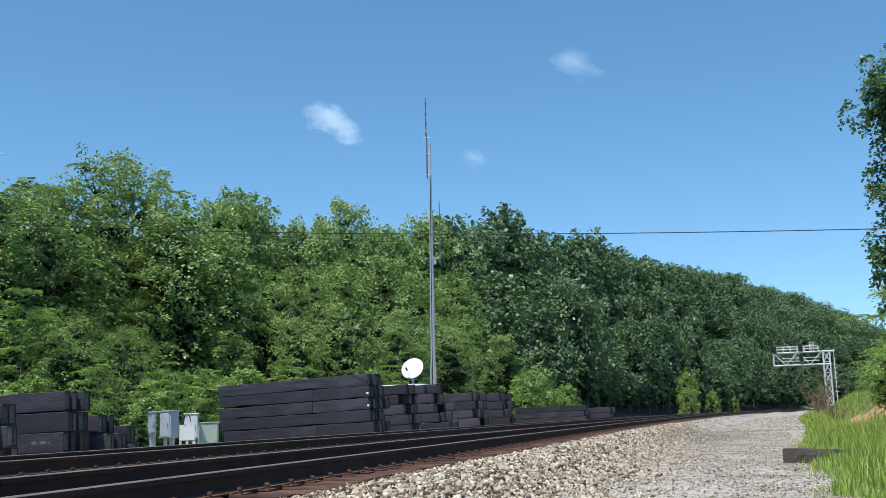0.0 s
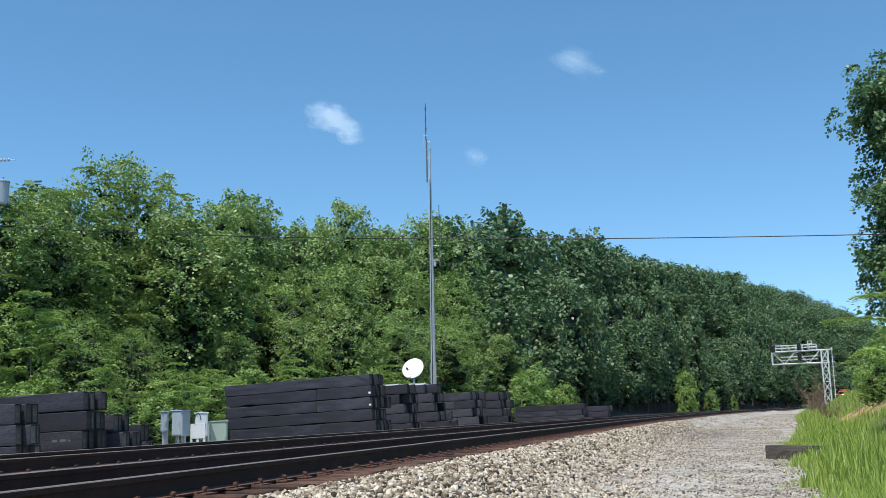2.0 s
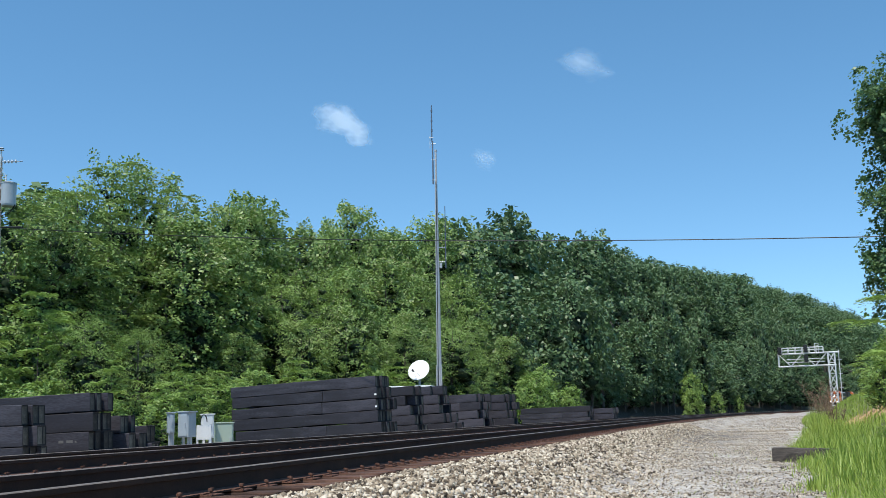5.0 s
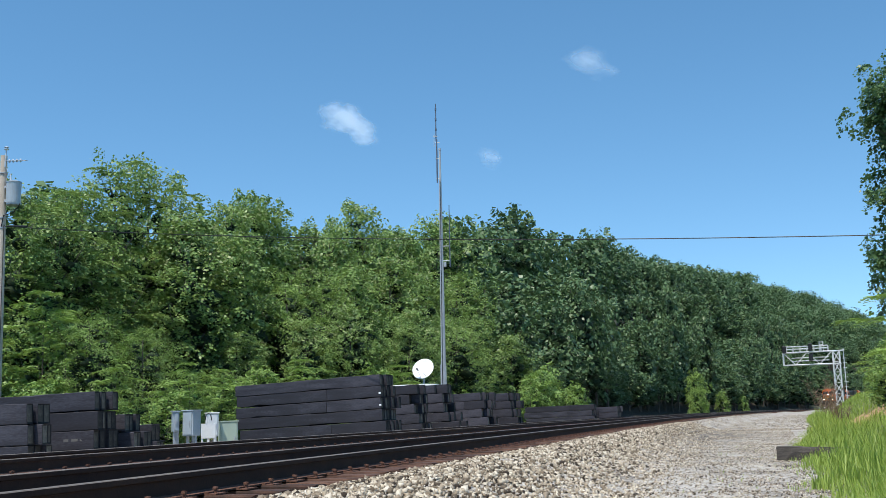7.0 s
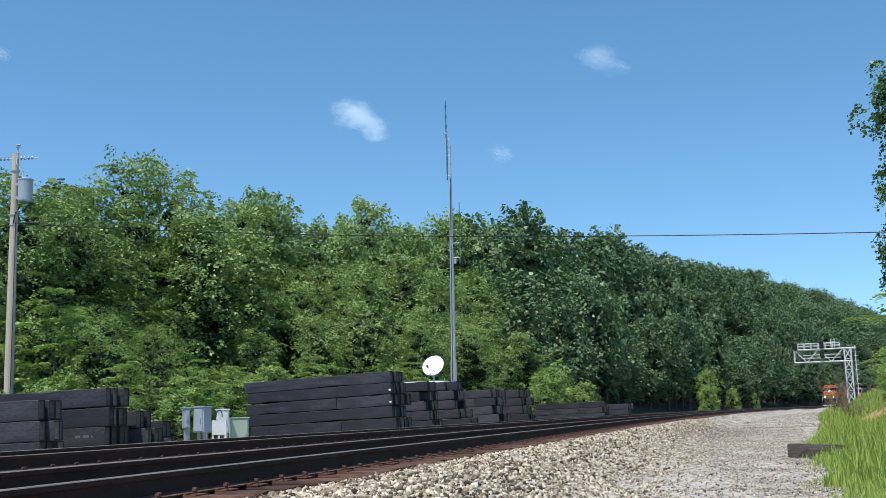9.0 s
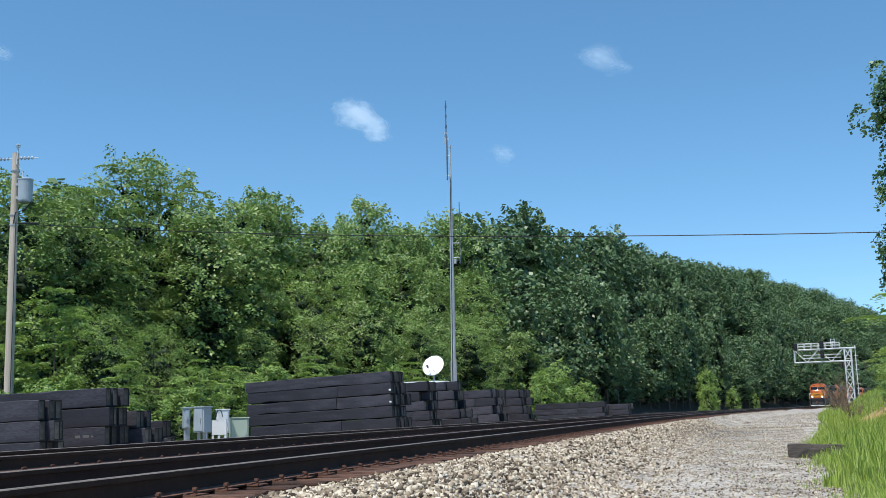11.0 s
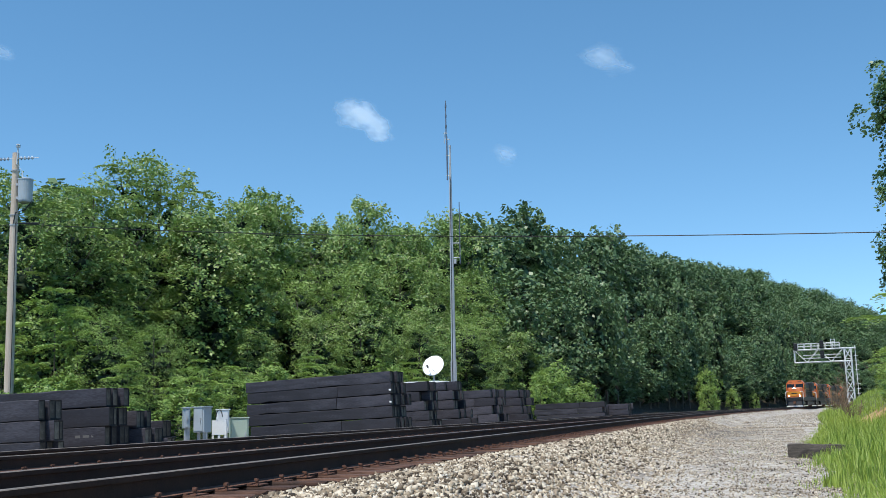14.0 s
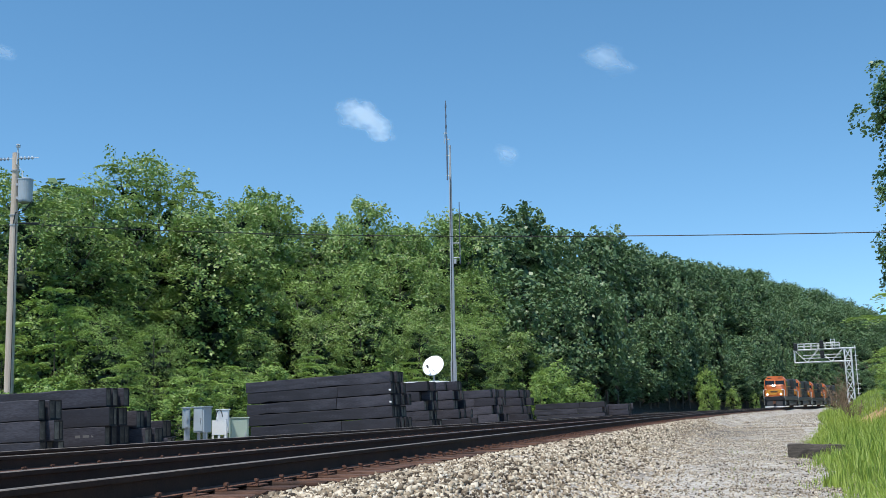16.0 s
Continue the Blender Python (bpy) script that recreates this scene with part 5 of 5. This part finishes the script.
# ---- clouds ----
def cloud_material(name, seed, density):
    m, n, l, b = mat(name, 1.0)
    b.inputs["Base Color"].default_value = (0.9, 0.9, 0.92, 1)
    tc = n.new("ShaderNodeTexCoord")
    nz = n.new("ShaderNodeTexNoise")
    nz.inputs["Scale"].default_value, nz.inputs["Detail"].default_value = 0.9, 3
    mp = n.new("ShaderNodeMapping")
    mp.inputs["Location"].default_value = (seed, seed * 0.7, 0)
    l.new(tc.outputs["Object"], mp.inputs["Vector"])
    l.new(mp.outputs[0], nz.inputs["Vector"])
    ln = n.new("ShaderNodeVectorMath")
    ln.operation = "LENGTH"
    l.new(tc.outputs["Object"], ln.inputs[0])
    a = n.new("ShaderNodeMath")
    a.operation = "SUBTRACT"
    l.new(nz.outputs[0], a.inputs[0])
    h = n.new("ShaderNodeMath")
    h.operation = "MULTIPLY_ADD"
    h.inputs[1].default_value, h.inputs[2].default_value = 0.62, 0.02
    l.new(ln.outputs["Value"], h.inputs[0])
    l.new(h.outputs[0], a.inputs[1])
    r = n.new("ShaderNodeMapRange")
    r.inputs["From Min"].default_value, r.inputs["From Max"].default_value = -0.02, 0.40
    r.inputs["To Max"].default_value = density
    l.new(a.outputs[0], r.inputs["Value"])
    tl = n.new("ShaderNodeBsdfTranslucent")
    tl.inputs["Color"].default_value = (0.9, 0.9, 0.92, 1)
    df = n.new("ShaderNodeBsdfDiffuse")
    df.inputs["Color"].default_value = (0.9, 0.9, 0.92, 1)
    ad = n.new("ShaderNodeAddShader")
    l.new(tl.outputs[0], ad.inputs[0])
    l.new(df.outputs[0], ad.inputs[1])
    tr = n.new("ShaderNodeBsdfTransparent")
    mx = n.new("ShaderNodeMixShader")
    l.new(r.outputs[0], mx.inputs[0])
    l.new(tr.outputs[0], mx.inputs[1])
    l.new(ad.outputs[0], mx.inputs[2])
    l.new(mx.outputs[0], n["Material Output"].inputs["Surface"])
    return m


def cloud(place, w, h, seed, density, label):
    c = tagged(new("cloud"), label, "cloud", "small clouds")
    bm = bmesh.new()
    n = 24
    vs = [[bm.verts.new((-1 + 2 * i / n, -1 + 2 * j / n, 0.04 * noise.noise((i * 0.12 + seed, j * 0.12, 0)))) for i in range(n + 1)] for j in range(n + 1)]
    for j in range(n):
        for i in range(n):
            bm.faces.new((vs[j][i], vs[j][i + 1], vs[j + 1][i + 1], vs[j + 1][i]))
    puff = part("vapour", bm, cloud_material("cloud_vapour", seed, density), c, flat=False)
    puff.matrix_basis = Matrix.Diagonal((w, h, h, 1))
    c.matrix_basis = look(place, (0, 0, 0)) @ pose(0, 0, 0, 0, 0, 20)
    return c


CLOUDS = [cloud((-116, 1495, 440), 56, 35, 3.1, 0.85, "small bright white cumulus puff"),
          cloud((252, 1478, 518), 52, 26, 8.4, 0.42, "thin pale wisp of cloud"),
          cloud((92, 1497, 381), 30, 18, 5.7, 0.26, "faint scrap of vapour"),
          cloud((-612, 1370, 512), 24, 14, 2.2, 0.2, "faint scrap of vapour in open sky")]


# ---- grass and weeds on the bank ----
def build_grass():
    rng = np.random.default_rng(9)
    vs, fs, k = [], [], 0

    def blades(count, s_range, off_range, tall, wide, power):
        nonlocal k
        for _ in range(count):
            s = s_range[0] + (s_range[1] - s_range[0]) * rng.random() ** power
            edge = 5.0 + 0.2 * smooth(8, 18, s) + 1.9 * smooth(18, 60, s) + 0.35 * noise.noise((s * 0.9, 0, 6))
            d = -(edge + off_range[0] + (off_range[1] - off_range[0]) * rng.random() ** 1.2)
            if bare_clay(s, d) > rng.random() * 1.1:
                continue
            p = on_line(s, d)
            z = ground_z(p.x, p.y) - 0.03
            clump = 0.35 + 1.3 * max(0.0, 0.45 + noise.noise((p.x * 0.8, p.y * 0.8, 2)) + 0.4 * noise.noise((p.x * 2.5, p.y * 2.5, 8)))
            hgt = tall * clump * (0.55 + 0.7 * rng.random()) * (0.45 + 0.55 * smooth(0.0, 0.8, -d - edge)) * (1 - 0.5 * smooth(1.0, 2.4, -d - edge))
            a = rng.random() * 6.28
            lx, ly = math.cos(a), math.sin(a)
            bend = hgt * (0.15 + 0.45 * rng.random())
            w = wide * (0.6 + 0.8 * rng.random())
            px, py = -ly * w, lx * w
            x, y = p.x, p.y
            vs.extend([(x - px, y - py, z), (x + px, y + py, z), (x + lx * bend * 0.35 + px * 0.8, y + ly * bend * 0.35 + py * 0.8, z + hgt * 0.62),
                       (x + lx * bend * 0.35 - px * 0.8, y + ly * bend * 0.35 - py * 0.8, z + hgt * 0.62), (x + lx * bend, y + ly * bend, z + hgt)])
            fs.extend([(k, k + 1, k + 2), (k, k + 2, k + 3), (k + 3, k + 2, k + 4)])
            k += 5

    blades(36000, (8, 42), (0.0, 4.5), 0.36, 0.0065, 1.5)
    blades(16000, (40, 120), (0.0, 7.0), 0.55, 0.012, 1.2)
    blades(220, (7, 30), (-1.6, 0.2), 0.16, 0.006, 1.0)
    blades(2200, (9, 50), (-0.3, 0.5), 0.22, 0.005, 1.2)
    tagged(new("long_grass", array_mesh("long_grass", vs, fs, GRASS)), "long bright green grass on the bank", "grass", kind="stuff")


build_grass()


def bank_growth():
    rng = random.Random(6)
    for s, d, h in ((60, -12.6, 3.2), (72, -13.6, 3.6), (85, -14.6, 4.0), (100, -15, 3.8), (120, -16.5, 4.2), (140, -17, 4.5), (165, -18, 5.0), (52, -12.0, 2.0),
                    (190, -18, 6.0), (235, -13, 6.5), (255, -13, 7.5), (280, -12, 8.0), (44, -12.6, 2.4), (300, -10, 9.0), (330, -9, 10), (40, -9.1, 1.9), (47, -9.9, 2.2), (43, -10.6, 2.4)):
        plant(len(KINDS) + rng.randrange(2), s, d, h, rng.uniform(0, 6.28), 1.2)


bank_growth()


def dry_brush(s, d, height, seed, label):
    """A leafless tangle of fine brown stems."""
    p = on_line(s, d)
    b = tagged(new("brush"), label, "brush", "dry brush on the bank")
    b.matrix_basis = pose(p.x, p.y, terrain(p.x, p.y) - 0.05)
    rng = random.Random(seed)
    for _ in range(9):
        bm = bmesh.new()
        a, lean = rng.uniform(0, 6.28), rng.uniform(0.1, 0.55)
        base = Vector((rng.uniform(-0.4, 0.4), rng.uniform(-0.4, 0.4), 0))
        top = base + Vector((math.cos(a) * lean, math.sin(a) * lean, 1)) * height * rng.uniform(0.6, 1.0)
        tube(bm, base, top, 0.03, 0.01, 5, False)
        for _ in range(16):
            root = base.lerp(top, rng.uniform(0.25, 0.95))
            way = Vector((rng.uniform(-1, 1), rng.uniform(-1, 1), rng.uniform(0.1, 1.0))) * height * rng.uniform(0.12, 0.26)
            tube(bm, root, root + way, 0.014, 0.006, 4, False)
            tube(bm, root + way * 0.5, root + way * 0.5 + Vector((way.y, -way.x, way.z * 0.6)) * 0.5, 0.009, 0.005, 4, False)
        part("stem", bm, DRYTWIG, b)


DRYTWIG = grained("dry_twig", [(0.3, (0.13, 0.085, 0.055)), (0.7, (0.30, 0.21, 0.14))], 6, 40, 0.9, 0, 0.3, 0.004)
dry_brush(92, -8.6, 3.4, 1, "bare brown brush beside the gravel")
dry_brush(84, -8.9, 2.6, 2, "low tangle of dry brown stems on the bank")
dry_brush(62, -8.6, 1.3, 3, "dry stems among the grass of the bank")


# ---- what moves ----
TRAIN_S = [(0.0, 332.0), (7.0, 264.5), (9.0, 246.5), (11.3, 222.5), (12.5, 209.0), (13.3, 199.0), (14.1, 186.5), (14.9, 175.0), (15.6, 163.5), (16.0, 157.5)]
GAP = 22.6


def motions():
    times = [p[0] for p in TRAIN_S]
    fine = np.linspace(0, 16, 161)
    raw = np.interp(fine, times, [p[1] for p in TRAIN_S])
    soft = np.convolve(np.pad(raw, 8, mode="reflect", reflect_type="odd"), np.ones(17) / 17, mode="valid")
    for i, (unit, wheels) in enumerate(TRAIN):
        rows = []
        for t in np.arange(0, 16.01, 0.5):
            s = float(np.interp(t, fine, soft)) + 11.0 + i * GAP
            rows.append((float(t), Matrix.Translation(on_line(s, GAUGE / 2)) @ pose(0, 0, 0, 0, 0, heading(s))))
        walk(unit, rows)
        for w in wheels:
            y = w.location.y
            spins = []
            for k in range(0, 481):
                t = k / 30
                roll = (float(soft[0]) - float(np.interp(t, fine, soft))) / 0.53
                spins.append((t, pose(0, y, 0.53, math.degrees(roll))))
            walk(w, spins)
    for c in CLOUDS:
        m = c.matrix_basis.copy()
        walk(c, [(0.0, Matrix.Translation((-14.0, 0, 0)) @ m), (12.5, m), (16.0, Matrix.Translation((3.9, 0, 0)) @ m)])


motions()
